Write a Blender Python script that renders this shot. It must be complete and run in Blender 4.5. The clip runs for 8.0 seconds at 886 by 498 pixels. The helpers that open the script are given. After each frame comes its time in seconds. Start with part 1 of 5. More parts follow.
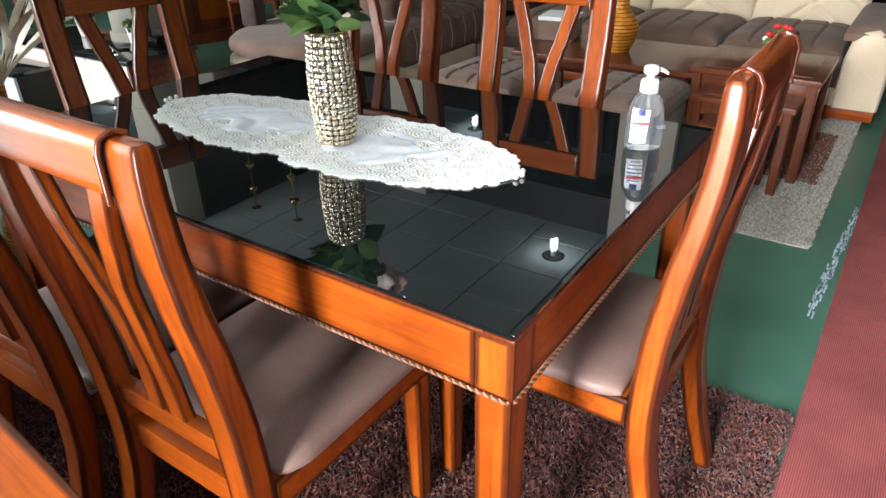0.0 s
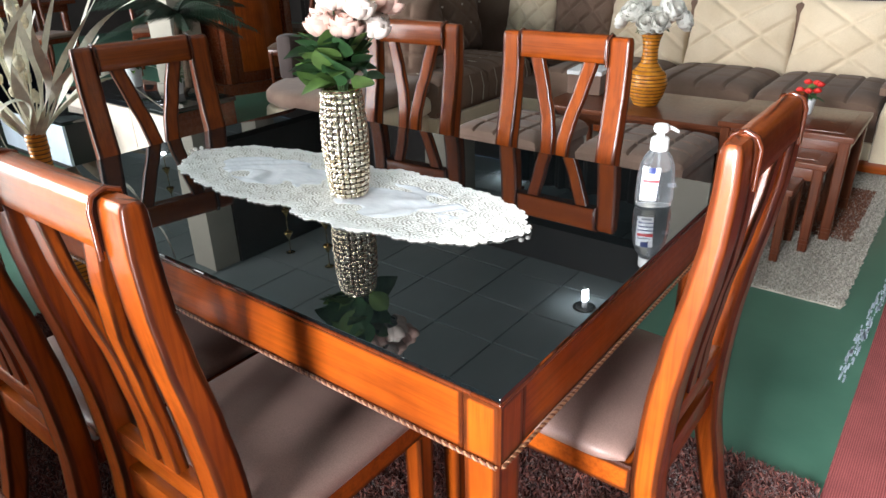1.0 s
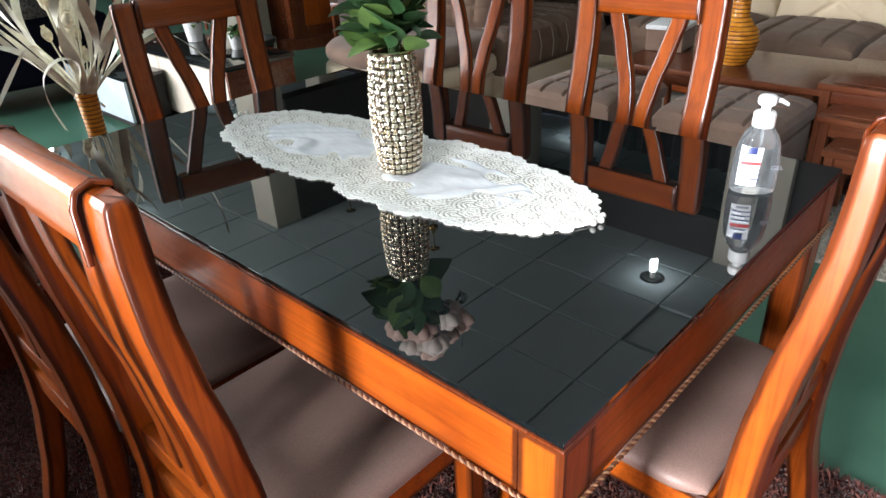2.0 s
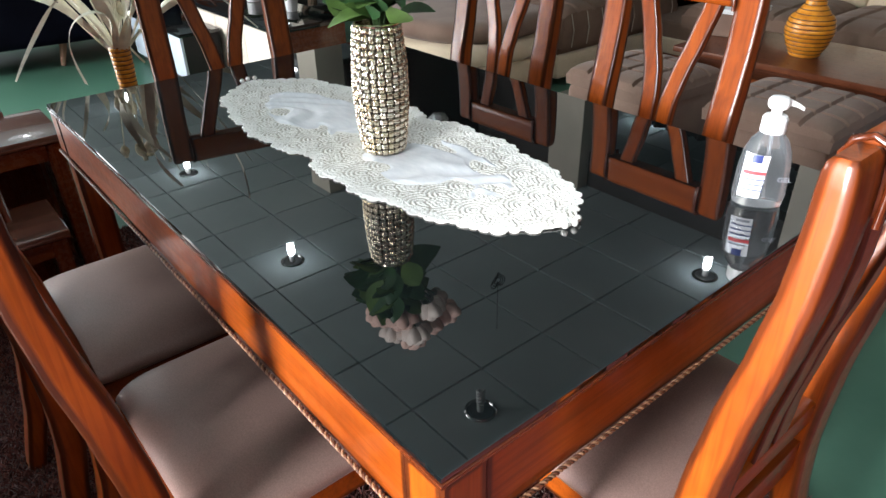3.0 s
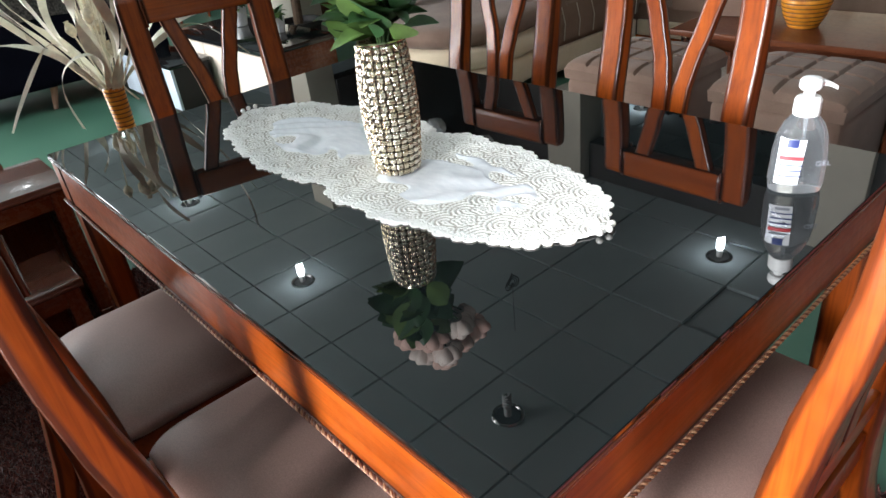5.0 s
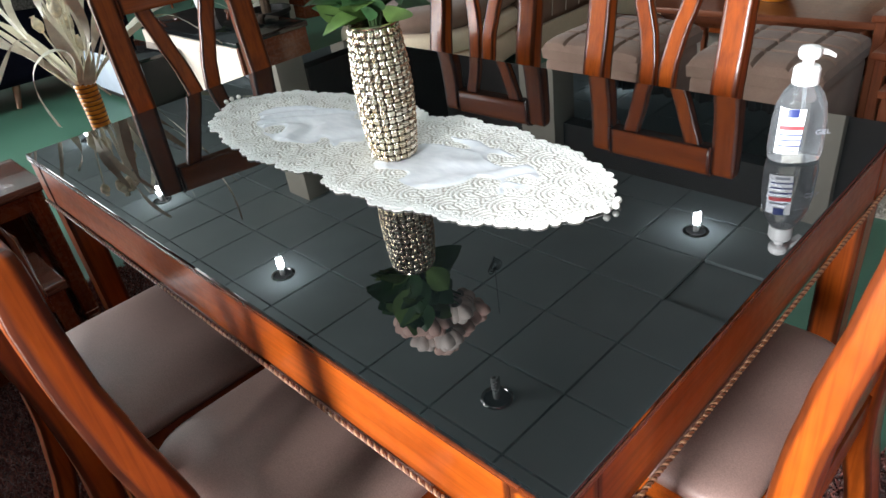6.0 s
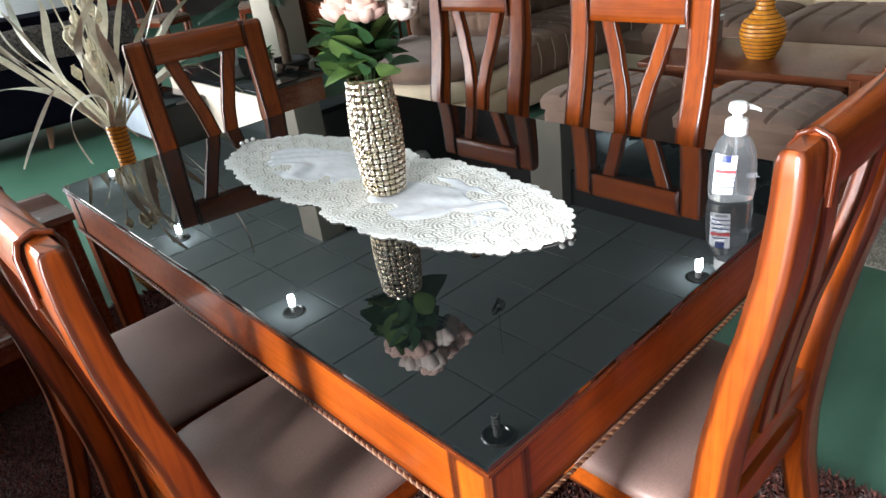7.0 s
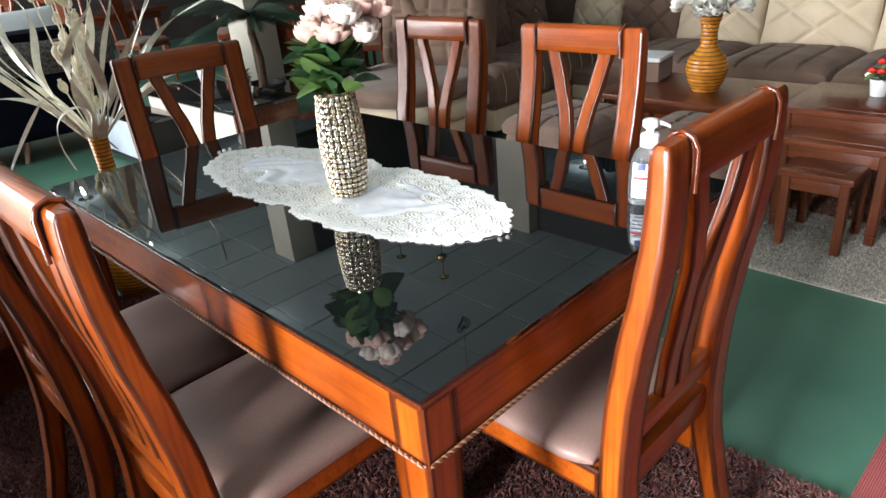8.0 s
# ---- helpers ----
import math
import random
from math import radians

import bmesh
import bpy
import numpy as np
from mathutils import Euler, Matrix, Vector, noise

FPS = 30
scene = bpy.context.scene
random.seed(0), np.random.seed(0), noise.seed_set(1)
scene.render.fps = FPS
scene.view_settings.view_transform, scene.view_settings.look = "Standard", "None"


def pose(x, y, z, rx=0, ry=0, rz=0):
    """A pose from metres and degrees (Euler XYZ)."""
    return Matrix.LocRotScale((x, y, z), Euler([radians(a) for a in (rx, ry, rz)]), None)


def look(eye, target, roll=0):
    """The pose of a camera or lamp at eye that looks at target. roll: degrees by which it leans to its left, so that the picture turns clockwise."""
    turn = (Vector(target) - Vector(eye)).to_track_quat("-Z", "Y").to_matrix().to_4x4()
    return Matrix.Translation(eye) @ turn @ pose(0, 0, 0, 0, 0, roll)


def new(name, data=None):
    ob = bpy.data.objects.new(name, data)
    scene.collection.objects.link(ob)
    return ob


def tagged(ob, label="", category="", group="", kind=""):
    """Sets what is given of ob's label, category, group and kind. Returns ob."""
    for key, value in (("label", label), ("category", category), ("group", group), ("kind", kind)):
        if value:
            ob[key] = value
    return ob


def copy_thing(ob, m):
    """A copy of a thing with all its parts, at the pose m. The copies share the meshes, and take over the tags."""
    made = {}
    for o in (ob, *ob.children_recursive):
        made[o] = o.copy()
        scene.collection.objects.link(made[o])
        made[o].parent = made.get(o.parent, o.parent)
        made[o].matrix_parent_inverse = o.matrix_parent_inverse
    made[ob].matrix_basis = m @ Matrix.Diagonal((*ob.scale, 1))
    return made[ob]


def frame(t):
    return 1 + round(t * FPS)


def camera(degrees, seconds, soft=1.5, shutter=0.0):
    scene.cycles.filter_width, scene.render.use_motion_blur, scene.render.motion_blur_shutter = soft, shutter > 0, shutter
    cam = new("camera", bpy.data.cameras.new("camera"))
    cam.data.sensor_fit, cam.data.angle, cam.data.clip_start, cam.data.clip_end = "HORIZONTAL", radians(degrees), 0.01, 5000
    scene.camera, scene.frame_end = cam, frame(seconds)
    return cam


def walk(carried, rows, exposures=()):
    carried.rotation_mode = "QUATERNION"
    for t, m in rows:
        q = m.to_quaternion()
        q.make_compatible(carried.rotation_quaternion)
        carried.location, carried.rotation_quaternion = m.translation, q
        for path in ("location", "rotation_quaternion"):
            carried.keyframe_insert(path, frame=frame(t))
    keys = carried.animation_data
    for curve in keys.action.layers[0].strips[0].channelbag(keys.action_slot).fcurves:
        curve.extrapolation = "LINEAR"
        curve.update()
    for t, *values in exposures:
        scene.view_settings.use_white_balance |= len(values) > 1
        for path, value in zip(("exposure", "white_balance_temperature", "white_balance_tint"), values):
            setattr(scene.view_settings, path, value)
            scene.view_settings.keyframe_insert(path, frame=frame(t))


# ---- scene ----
cam = camera(66.6, 8.0)
PATH = [
    (0, (-0.661, -0.341, 1.32), (0.778, 0.651, 0.348), -1.2),
    (0.5, (-0.645, -0.356, 1.33), (0.819, 0.683, 0.449), -1.3),
    (1, (-0.614, -0.39, 1.333), (0.813, 0.726, 0.486), -1.6),
    (1.5, (-0.571, -0.361, 1.322), (0.776, 0.81, 0.419), -2.5),
    (2, (-0.469, -0.286, 1.314), (0.792, 0.936, 0.357), -2.8),
    (2.2, (-0.427, -0.259, 1.305), (0.787, 0.974, 0.301), -2.3),
    (3.3, (-0.248, -0.398, 1.299), (0.771, 0.982, 0.271), -2.2),
    (3.5, (-0.239, -0.415, 1.301), (0.727, 0.997, 0.265), -3.5),
    (4, (-0.235, -0.413, 1.299), (0.72, 1.011, 0.269), -4.6),
    (4.5, (-0.25, -0.349, 1.303), (0.794, 1.029, 0.296), -5.0),
    (5.8, (-0.304, -0.243, 1.304), (0.806, 1.051, 0.257), -8.5),
    (6, (-0.307, -0.242, 1.301), (0.815, 1.035, 0.246), -8.2),
    (6.5, (-0.311, -0.271, 1.302), (0.851, 0.968, 0.245), -7.0),
    (7, (-0.367, -0.404, 1.34), (0.781, 0.943, 0.408), -7.5),
    (7.5, (-0.444, -0.533, 1.34), (0.689, 0.851, 0.445), -5.6),
    (8, (-0.468, -0.571, 1.348), (0.769, 0.744, 0.486), -5.3),
]
walk(cam, [(t, look(eye, target, roll)) for t, eye, target, roll in PATH])

# ---- world and light ----
world = bpy.data.worlds.new("world")
scene.world = world
world.use_nodes = True
wn = world.node_tree.nodes
wn.clear()
sky = wn.new("ShaderNodeTexSky")
sky.sky_type = "NISHITA"
sky.sun_disc = False
sky.sun_elevation, sky.sun_rotation = radians(50), radians(250)
wbg = wn.new("ShaderNodeBackground")
wbg.inputs[1].default_value = 0.12
wout = wn.new("ShaderNodeOutputWorld")
world.node_tree.links.new(sky.outputs[0], wbg.inputs[0])
world.node_tree.links.new(wbg.outputs[0], wout.inputs[0])
scene.view_settings.exposure = -0.02


def lamp_area(name, m, sx, sy, watts, colour):
    d = bpy.data.lights.new(name, "AREA")
    d.shape, d.size, d.size_y, d.energy, d.color = "RECTANGLE", sx, sy, watts, colour
    ob = new(name, d)
    ob.matrix_world = m
    return ob


# Daylight of the open shop front, and an added unseen opening beyond (-x side).
lamp_area("shopfront_daylight", look((-2.95, 0.1, 1.4), (0.5, 0.1, 1.1)), 0.9, 2.6, 860, (0.94, 0.97, 1.0))
lamp_area("added_side_daylight", look((-2.95, 6.2, 1.5), (1.0, 4.5, 0.8)), 3.6, 2.2, 740, (0.97, 0.98, 1.0))
# Added daylight: an unseen high window in the far wall, for sheen on tops.
lamp_area("added_far_daylight", look((-0.6, 10.95, 2.1), (-0.6, 2.0, 0.8)), 2.4, 1.3, 62, (0.92, 0.96, 1.0))

# ---- materials ----


def nodes_of(name):
    m = bpy.data.materials.new(name)
    m.use_nodes = True
    n, l = m.node_tree.nodes, m.node_tree.links
    return m, n, l, n["Principled BSDF"]


def setp(b, **kw):
    for k, v in kw.items():
        b.inputs[k.replace("_", " ")].default_value = v


def ramp(n, stops):
    r = n.new("ShaderNodeValToRGB")
    while len(r.color_ramp.elements) < len(stops):
        r.color_ramp.elements.new(0.5)
    for e, (p, c) in zip(r.color_ramp.elements, stops):
        e.position, e.color = p, (*c, 1)
    return r


def texmap(n, l, scale, kind="Object"):
    tc = n.new("ShaderNodeTexCoord")
    mp = n.new("ShaderNodeMapping")
    mp.inputs["Scale"].default_value = scale
    l.new(tc.outputs[kind], mp.inputs["Vector"])
    return mp.outputs["Vector"]


def noise_tex(n, l, vec, scale, detail=4.0, rough=0.55, dist=0.0):
    t = n.new("ShaderNodeTexNoise")
    t.inputs["Scale"].default_value, t.inputs["Detail"].default_value = scale, detail
    t.inputs["Roughness"].default_value, t.inputs["Distortion"].default_value = rough, dist
    l.new(vec, t.inputs["Vector"])
    return t.outputs["Fac"]


def mixc(n, l, fac, a, b, mode="MIX"):
    m = n.new("ShaderNodeMix")
    m.data_type, m.blend_type = "RGBA", mode
    for s, v in ((m.inputs[0], fac), (m.inputs[6], a), (m.inputs[7], b)):
        if isinstance(v, (int, float)):
            s.default_value = v
        elif isinstance(v, tuple):
            s.default_value = (*v, 1)
        else:
            l.new(v, s)
    return m.outputs[2]


def bump(n, l, b, height, strength, dist):
    k = n.new("ShaderNodeBump")
    k.inputs["Strength"].default_value, k.inputs["Distance"].default_value = strength, dist
    l.new(height, k.inputs["Height"])
    l.new(k.outputs[0], b.inputs["Normal"])


def wood(name, light, dark, axis="z", rough=0.42, coat=0.8, grain=1.0, edge=False):
    """Varnished timber: long grain along one axis, blotchy stain, burnt edges, worn gloss."""
    m, n, l, b = nodes_of(name)
    stretch = {"x": (1.2, 22, 22), "y": (22, 1.2, 22), "z": (22, 22, 1.2)}[axis]
    fine_stretch = {"x": (4, 150, 150), "y": (150, 4, 150), "z": (150, 150, 4)}[axis]
    dark = tuple(0.55 * q + 0.45 * p for p, q in zip(light, dark))
    g = noise_tex(n, l, texmap(n, l, stretch), 2.2 * grain, 6, 0.62, 0.6)
    r = ramp(n, [(0.3, dark), (0.48, tuple(0.6 * p + 0.4 * q for p, q in zip(light, dark))), (0.68, light)])
    l.new(g, r.inputs[0])
    pores = noise_tex(n, l, texmap(n, l, fine_stretch), 1.0, 3, 0.6)
    pr = ramp(n, [(0.36, (0.6, 0.5, 0.45)), (0.5, (1, 1, 1))])
    l.new(pores, pr.inputs[0])
    w = texmap(n, l, (1, 1, 1))
    blot = noise_tex(n, l, w, 4.2, 4, 0.6)
    br = ramp(n, [(0.3, (0.68, 0.56, 0.5)), (0.5, (0.92, 0.88, 0.84)), (0.7, (1.12, 1.14, 1.1))])
    l.new(blot, br.inputs[0])
    info = n.new("ShaderNodeObjectInfo")
    rr = ramp(n, [(0.0, (0.8, 0.74, 0.72)), (1.0, (1.08, 1.08, 1.06))])
    l.new(info.outputs["Random"], rr.inputs[0])
    c = mixc(n, l, 1.0, r.outputs[0], br.outputs[0], "MULTIPLY")
    c = mixc(n, l, 0.5, c, pr.outputs[0], "MULTIPLY")
    c = mixc(n, l, 1.0, c, rr.outputs[0], "MULTIPLY")
    if edge:
        # stain left dark along the arrises
        at = n.new("ShaderNodeAttribute")
        at.attribute_name = "edge"
        er = ramp(n, [(0.05, (0, 0, 0)), (0.6, (1, 1, 1))])
        l.new(at.outputs["Fac"], er.inputs[0])
        k = n.new("ShaderNodeMath")
        k.operation = "MULTIPLY"
        l.new(er.outputs[0], k.inputs[0])
        vary = n.new("ShaderNodeMapRange")
        vary.inputs[1].default_value, vary.inputs[2].default_value = 0.3, 0.65
        vary.inputs[3].default_value, vary.inputs[4].default_value = 0.55, 1.0
        l.new(blot, vary.inputs[0])
        l.new(vary.outputs[0], k.inputs[1])
        c = mixc(n, l, k.outputs[0], c, (0.022, 0.005, 0.002))
    l.new(c, b.inputs["Base Color"])
    fine = noise_tex(n, l, w, 60, 3)
    ro = n.new("ShaderNodeMapRange")
    ro.inputs[3].default_value, ro.inputs[4].default_value = rough - 0.07, rough + 0.13
    l.new(fine, ro.inputs[0])
    l.new(ro.outputs[0], b.inputs["Roughness"])
    setp(b, Coat_Weight=coat, Coat_Roughness=0.18, Specular_IOR_Level=0.2)
    bump(n, l, b, g, 0.12, 0.002)
    return m


def cloth(name, col, col2, scale=260, rough=0.75, sheen=0.3, spec=0.3, blotch=4.0, strength=0.35):
    m, n, l, b = nodes_of(name)
    v = texmap(n, l, (1, 1, 1))
    a = noise_tex(n, l, v, blotch, 4)
    r = ramp(n, [(0.3, col), (0.7, col2)])
    l.new(a, r.inputs[0])
    f = noise_tex(n, l, v, scale, 2)
    fr = ramp(n, [(0.3, (0.82, 0.82, 0.82)), (0.7, (1.1, 1.1, 1.1))])
    l.new(f, fr.inputs[0])
    l.new(mixc(n, l, 1.0, r.outputs[0], fr.outputs[0], "MULTIPLY"), b.inputs["Base Color"])
    setp(b, Roughness=rough, Sheen_Weight=sheen, Specular_IOR_Level=spec)
    bump(n, l, b, f, strength, 0.002)
    return m


def plain(name, col, rough=0.5, metal=0.0, var=0.12, scale=12, coat=0.0, bumpy=0.0, **kw):
    m, n, l, b = nodes_of(name)
    v = texmap(n, l, (1, 1, 1))
    a = noise_tex(n, l, v, scale, 5)
    r = ramp(n, [(0.3, tuple(c * (1 - var) for c in col)), (0.7, tuple(min(1, c * (1 + var)) for c in col))])
    l.new(a, r.inputs[0])
    l.new(r.outputs[0], b.inputs["Base Color"])
    ro = n.new("ShaderNodeMapRange")
    ro.inputs[3].default_value, ro.inputs[4].default_value = max(0.0, rough - 0.06), min(1, rough + 0.08)
    l.new(a, ro.inputs[0])
    l.new(ro.outputs[0], b.inputs["Roughness"])
    setp(b, Metallic=metal, Coat_Weight=coat, **kw)
    if bumpy:
        bump(n, l, b, noise_tex(n, l, v, scale * 8, 3), bumpy, 0.002)
    return m


OR_L, OR_D = (0.34, 0.07, 0.005), (0.075, 0.011, 0.0015)
M = {}
for ax in "xyz":
    M["wood_" + ax] = wood("honey_varnished_wood_" + ax, OR_L, OR_D, ax, 0.36, 0.5, 1.0, True)
    M["mahog_" + ax] = wood("mahogany_wood_" + ax, (0.2, 0.05, 0.018), (0.08, 0.018, 0.008), ax, 0.24, 0.9)
M["mahog_top"] = plain("polished_mahogany_top", (0.12, 0.045, 0.03), 0.16, var=0.22, scale=5, coat=0.8)
M["walnut"] = wood("dark_walnut_wood", (0.16, 0.05, 0.022), (0.06, 0.018, 0.009), "y", 0.28, 0.3)
M["walnut_z"] = wood("dark_walnut_wood_upright", (0.16, 0.05, 0.022), (0.06, 0.018, 0.009), "z", 0.3, 0.4)
M["edge_dark"] = wood("burnt_edge_stain", (0.11, 0.023, 0.006), (0.04, 0.009, 0.004), "z", 0.18, 0.9)
M["rope_light"] = plain("rope_pale_wood", (0.28, 0.14, 0.075), 0.4)
M["rope_dark"] = plain("rope_dark_wood", (0.1, 0.03, 0.012), 0.4)
M["seat"] = cloth("mauve_brown_satin_seat", (0.2, 0.122, 0.102), (0.27, 0.168, 0.142), 420, 0.42, 0.05, 0.35, 3.0, 0.12)
M["sofa_brown"] = cloth("brown_suede", (0.13, 0.08, 0.058), (0.21, 0.135, 0.1), 320, 0.85, 0.08, 0.15)
M["sofa_cream"] = cloth("cream_suede", (0.58, 0.46, 0.32), (0.68, 0.56, 0.41), 320, 0.85, 0.3, 0.2)
M["pouf"] = cloth("taupe_suede", (0.165, 0.1, 0.076), (0.24, 0.16, 0.122), 320, 0.85, 0.15, 0.2)
M["greige"] = cloth("greige_velvet", (0.06, 0.043, 0.04), (0.1, 0.075, 0.07), 320, 0.8, 0.12, 0.2)
M["navy"] = cloth("navy_velvet", (0.003, 0.003, 0.007), (0.006, 0.006, 0.013), 300, 0.9, 0.0, 0.06)
M["white_cloth"] = cloth("white_cotton", (0.7, 0.7, 0.72), (0.8, 0.8, 0.8), 300, 0.9, 0.1, 0.2)
M["stitch"] = plain("pale_stitching", (0.5, 0.43, 0.36), 0.8)
M["shag_base"] = cloth("shag_rug_backing", (0.045, 0.013, 0.011), (0.075, 0.022, 0.018), 160, 0.95, 0.1, 0.1, 9)
M["grey_base"] = cloth("grey_rug_backing", (0.3, 0.27, 0.23), (0.4, 0.36, 0.31), 160, 0.95, 0.1, 0.1, 14)
M["cream_board"] = plain("cream_laminate", (0.72, 0.62, 0.53), 0.45, scale=6)
M["white_board"] = plain("white_board", (0.5, 0.57, 0.66), 0.5, scale=6)
M["black_gloss"] = plain("black_gloss_top", (0.008, 0.009, 0.01), 0.06, coat=0.4)
M["black_matt"] = plain("black_matt", (0.012, 0.011, 0.011), 0.7)
M["white_pot"] = plain("white_glazed_pot", (0.72, 0.73, 0.74), 0.3, coat=0.3)
M["pump"] = plain("white_plastic", (0.8, 0.8, 0.8), 0.35)
M["pearl"] = plain("pearl_bead", (0.8, 0.78, 0.74), 0.15, coat=0.8)
M["straw"] = plain("dried_straw", (0.9, 0.85, 0.72), 0.65, var=0.14, scale=30)
M["husk"] = plain("dried_husk", (0.74, 0.66, 0.5), 0.8, var=0.35, scale=40)
M["leaf"] = plain("silk_leaf_green", (0.03, 0.085, 0.028), 0.5, var=0.5, scale=18)
M["leaf_light"] = plain("silk_leaf_pale_green", (0.1, 0.18, 0.045), 0.5, var=0.4, scale=18)
M["palm"] = plain("palm_leaf_dark", (0.008, 0.026, 0.012), 0.5, var=0.5, scale=8)
M["rose_pink"] = plain("silk_rose_pink", (0.84, 0.56, 0.48), 0.7, var=0.1, scale=30)
M["rose"] = plain("silk_rose_blush", (0.88, 0.76, 0.69), 0.7, var=0.08, scale=30)
M["rose_white"] = plain("silk_rose_white", (0.85, 0.83, 0.77), 0.7, var=0.08, scale=30)
M["red_petal"] = plain("red_petal", (0.6, 0.02, 0.015), 0.6, var=0.3)
M["stem"] = plain("stem_green", (0.05, 0.1, 0.03), 0.6)
M["trunk"] = plain("palm_trunk", (0.08, 0.05, 0.03), 0.9, var=0.4, scale=30, bumpy=0.5)
M["chrome"] = plain("chrome", (0.7, 0.7, 0.7), 0.15, 1.0)
M["brass"] = plain("brass", (0.6, 0.42, 0.16), 0.25, 1.0)
M["column"] = plain("beige_column_paint", (0.47, 0.43, 0.36), 0.7, scale=3, var=0.08)
M["wall_dark"] = plain("dark_brown_wall", (0.028, 0.022, 0.02), 0.8, scale=2, var=0.4)
M["wall_pale"] = plain("brown_wall_paint", (0.06, 0.05, 0.042), 0.85, scale=2, var=0.08)
M["curtain"] = cloth("dark_curtain", (0.018, 0.014, 0.014), (0.04, 0.03, 0.028), 200, 0.9, 0.2, 0.2)
M["label_white"] = plain("label_white", (0.66, 0.67, 0.7), 0.45, scale=80, var=0.04)
M["label_blue"] = plain("label_blue", (0.02, 0.035, 0.16), 0.4)
M["label_red"] = plain("label_red", (0.55, 0.06, 0.07), 0.4)
M["label_grey"] = plain("label_grey", (0.25, 0.26, 0.3), 0.5)
M["bulb_off"] = plain("bulb_unlit", (0.5, 0.5, 0.5), 0.3)
M["bed_throw"] = plain("patterned_throw", (0.14, 0.12, 0.11), 0.9, var=0.9, scale=60)


def special():
    # black glass
    m, n, l, b = nodes_of("black_back_painted_glass")
    v = texmap(n, l, (1, 1, 1))
    a = noise_tex(n, l, v, 7, 5)
    ro = n.new("ShaderNodeMapRange")
    ro.inputs[3].default_value, ro.inputs[4].default_value = 0.0, 0.03
    l.new(a, ro.inputs[0])
    l.new(ro.outputs[0], b.inputs["Roughness"])
    setp(b, Base_Color=(0.004, 0.0055, 0.006, 1), IOR=1.66, Specular_IOR_Level=0.8)
    M["glass_black"] = m
    # woven champagne metal
    m, n, l, b = nodes_of("champagne_metal_glaze")
    v = texmap(n, l, (1, 1, 1))
    a = noise_tex(n, l, v, 22, 4)
    r = ramp(n, [(0.3, (0.62, 0.5, 0.32)), (0.7, (0.82, 0.77, 0.66))])
    l.new(a, r.inputs[0])
    l.new(r.outputs[0], b.inputs["Base Color"])
    setp(b, Metallic=1.0, Roughness=0.2)
    M["weave"] = m
    # near-black bronze: shade painted into the gaps of the weave
    M["gap_shade"] = plain("weave_gap_shade", (0.03, 0.022, 0.015), 0.5, 0.6)
    # lace
    m, n, l, b = nodes_of("ivory_lace")
    v = texmap(n, l, (1, 1, 1))
    vo = n.new("ShaderNodeTexVoronoi")
    vo.inputs["Scale"].default_value = 230
    l.new(v, vo.inputs["Vector"])
    # colour follows the cord relief: tan in the hollows, white on the ridges
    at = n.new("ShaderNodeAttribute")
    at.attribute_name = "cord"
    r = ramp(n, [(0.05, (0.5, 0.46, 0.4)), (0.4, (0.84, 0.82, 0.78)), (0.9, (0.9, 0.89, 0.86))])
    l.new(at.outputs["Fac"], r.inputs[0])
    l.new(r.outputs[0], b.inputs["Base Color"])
    setp(b, Roughness=0.8, Sheen_Weight=0.1)
    bump(n, l, b, vo.outputs["Distance"], 0.5, 0.001)
    M["lace"] = m
    m, n, l, b = nodes_of("white_tulle")
    v = texmap(n, l, (3, 1, 1))
    a = noise_tex(n, l, v, 30, 3)
    r = ramp(n, [(0.3, (0.74, 0.76, 0.8)), (0.7, (0.86, 0.87, 0.9))])
    l.new(a, r.inputs[0])
    l.new(r.outputs[0], b.inputs["Base Color"])
    setp(b, Roughness=0.6, Sheen_Weight=0.2)
    M["tulle"] = m
    # ochre ribbed glaze, rings along z
    m, n, l, b = nodes_of("ochre_wrapped_cane")
    v = texmap(n, l, (1, 1, 1))
    w = n.new("ShaderNodeTexNoise")
    w.inputs["Scale"].default_value = 30
    l.new(v, w.inputs["Vector"])
    r = ramp(n, [(0.3, (0.5, 0.16, 0.008)), (0.7, (0.7, 0.28, 0.018))])
    l.new(w.outputs["Fac"], r.inputs[0])
    l.new(r.outputs[0], b.inputs["Base Color"])
    setp(b, Roughness=0.35, Coat_Weight=0.3)
    M["ochre"] = m
    M["ochre_dark"] = plain("cane_dark_ring", (0.07, 0.025, 0.008), 0.5)
    # painted floor
    m, n, l, b = nodes_of("green_painted_concrete")
    v = texmap(n, l, (1, 1, 1))
    a = noise_tex(n, l, v, 1.6, 6, 0.65)
    r = ramp(n, [(0.3, (0.042, 0.115, 0.078)), (0.7, (0.075, 0.175, 0.12))])
    l.new(a, r.inputs[0])
    f = noise_tex(n, l, v, 9.0, 7, 0.7, 0.4)
    fr = ramp(n, [(0.66, (0, 0, 0)), (0.8, (0.45, 0.45, 0.45))])
    l.new(f, fr.inputs[0])
    c = mixc(n, l, fr.outputs[0], r.outputs[0], (0.13, 0.18, 0.15))
    l.new(c, b.inputs["Base Color"])
    ro = n.new("ShaderNodeMapRange")
    ro.inputs[3].default_value, ro.inputs[4].default_value = 0.28, 0.6
    l.new(a, ro.inputs[0])
    l.new(ro.outputs[0], b.inputs["Roughness"])
    bump(n, l, b, f, 0.06, 0.002)
    M["green"] = m
    # ribbed red carpet
    m, n, l, b = nodes_of("maroon_ribbed_carpet")
    v = texmap(n, l, (1, 1, 1))
    w = n.new("ShaderNodeTexWave")
    w.wave_type, w.bands_direction = "BANDS", "Y"
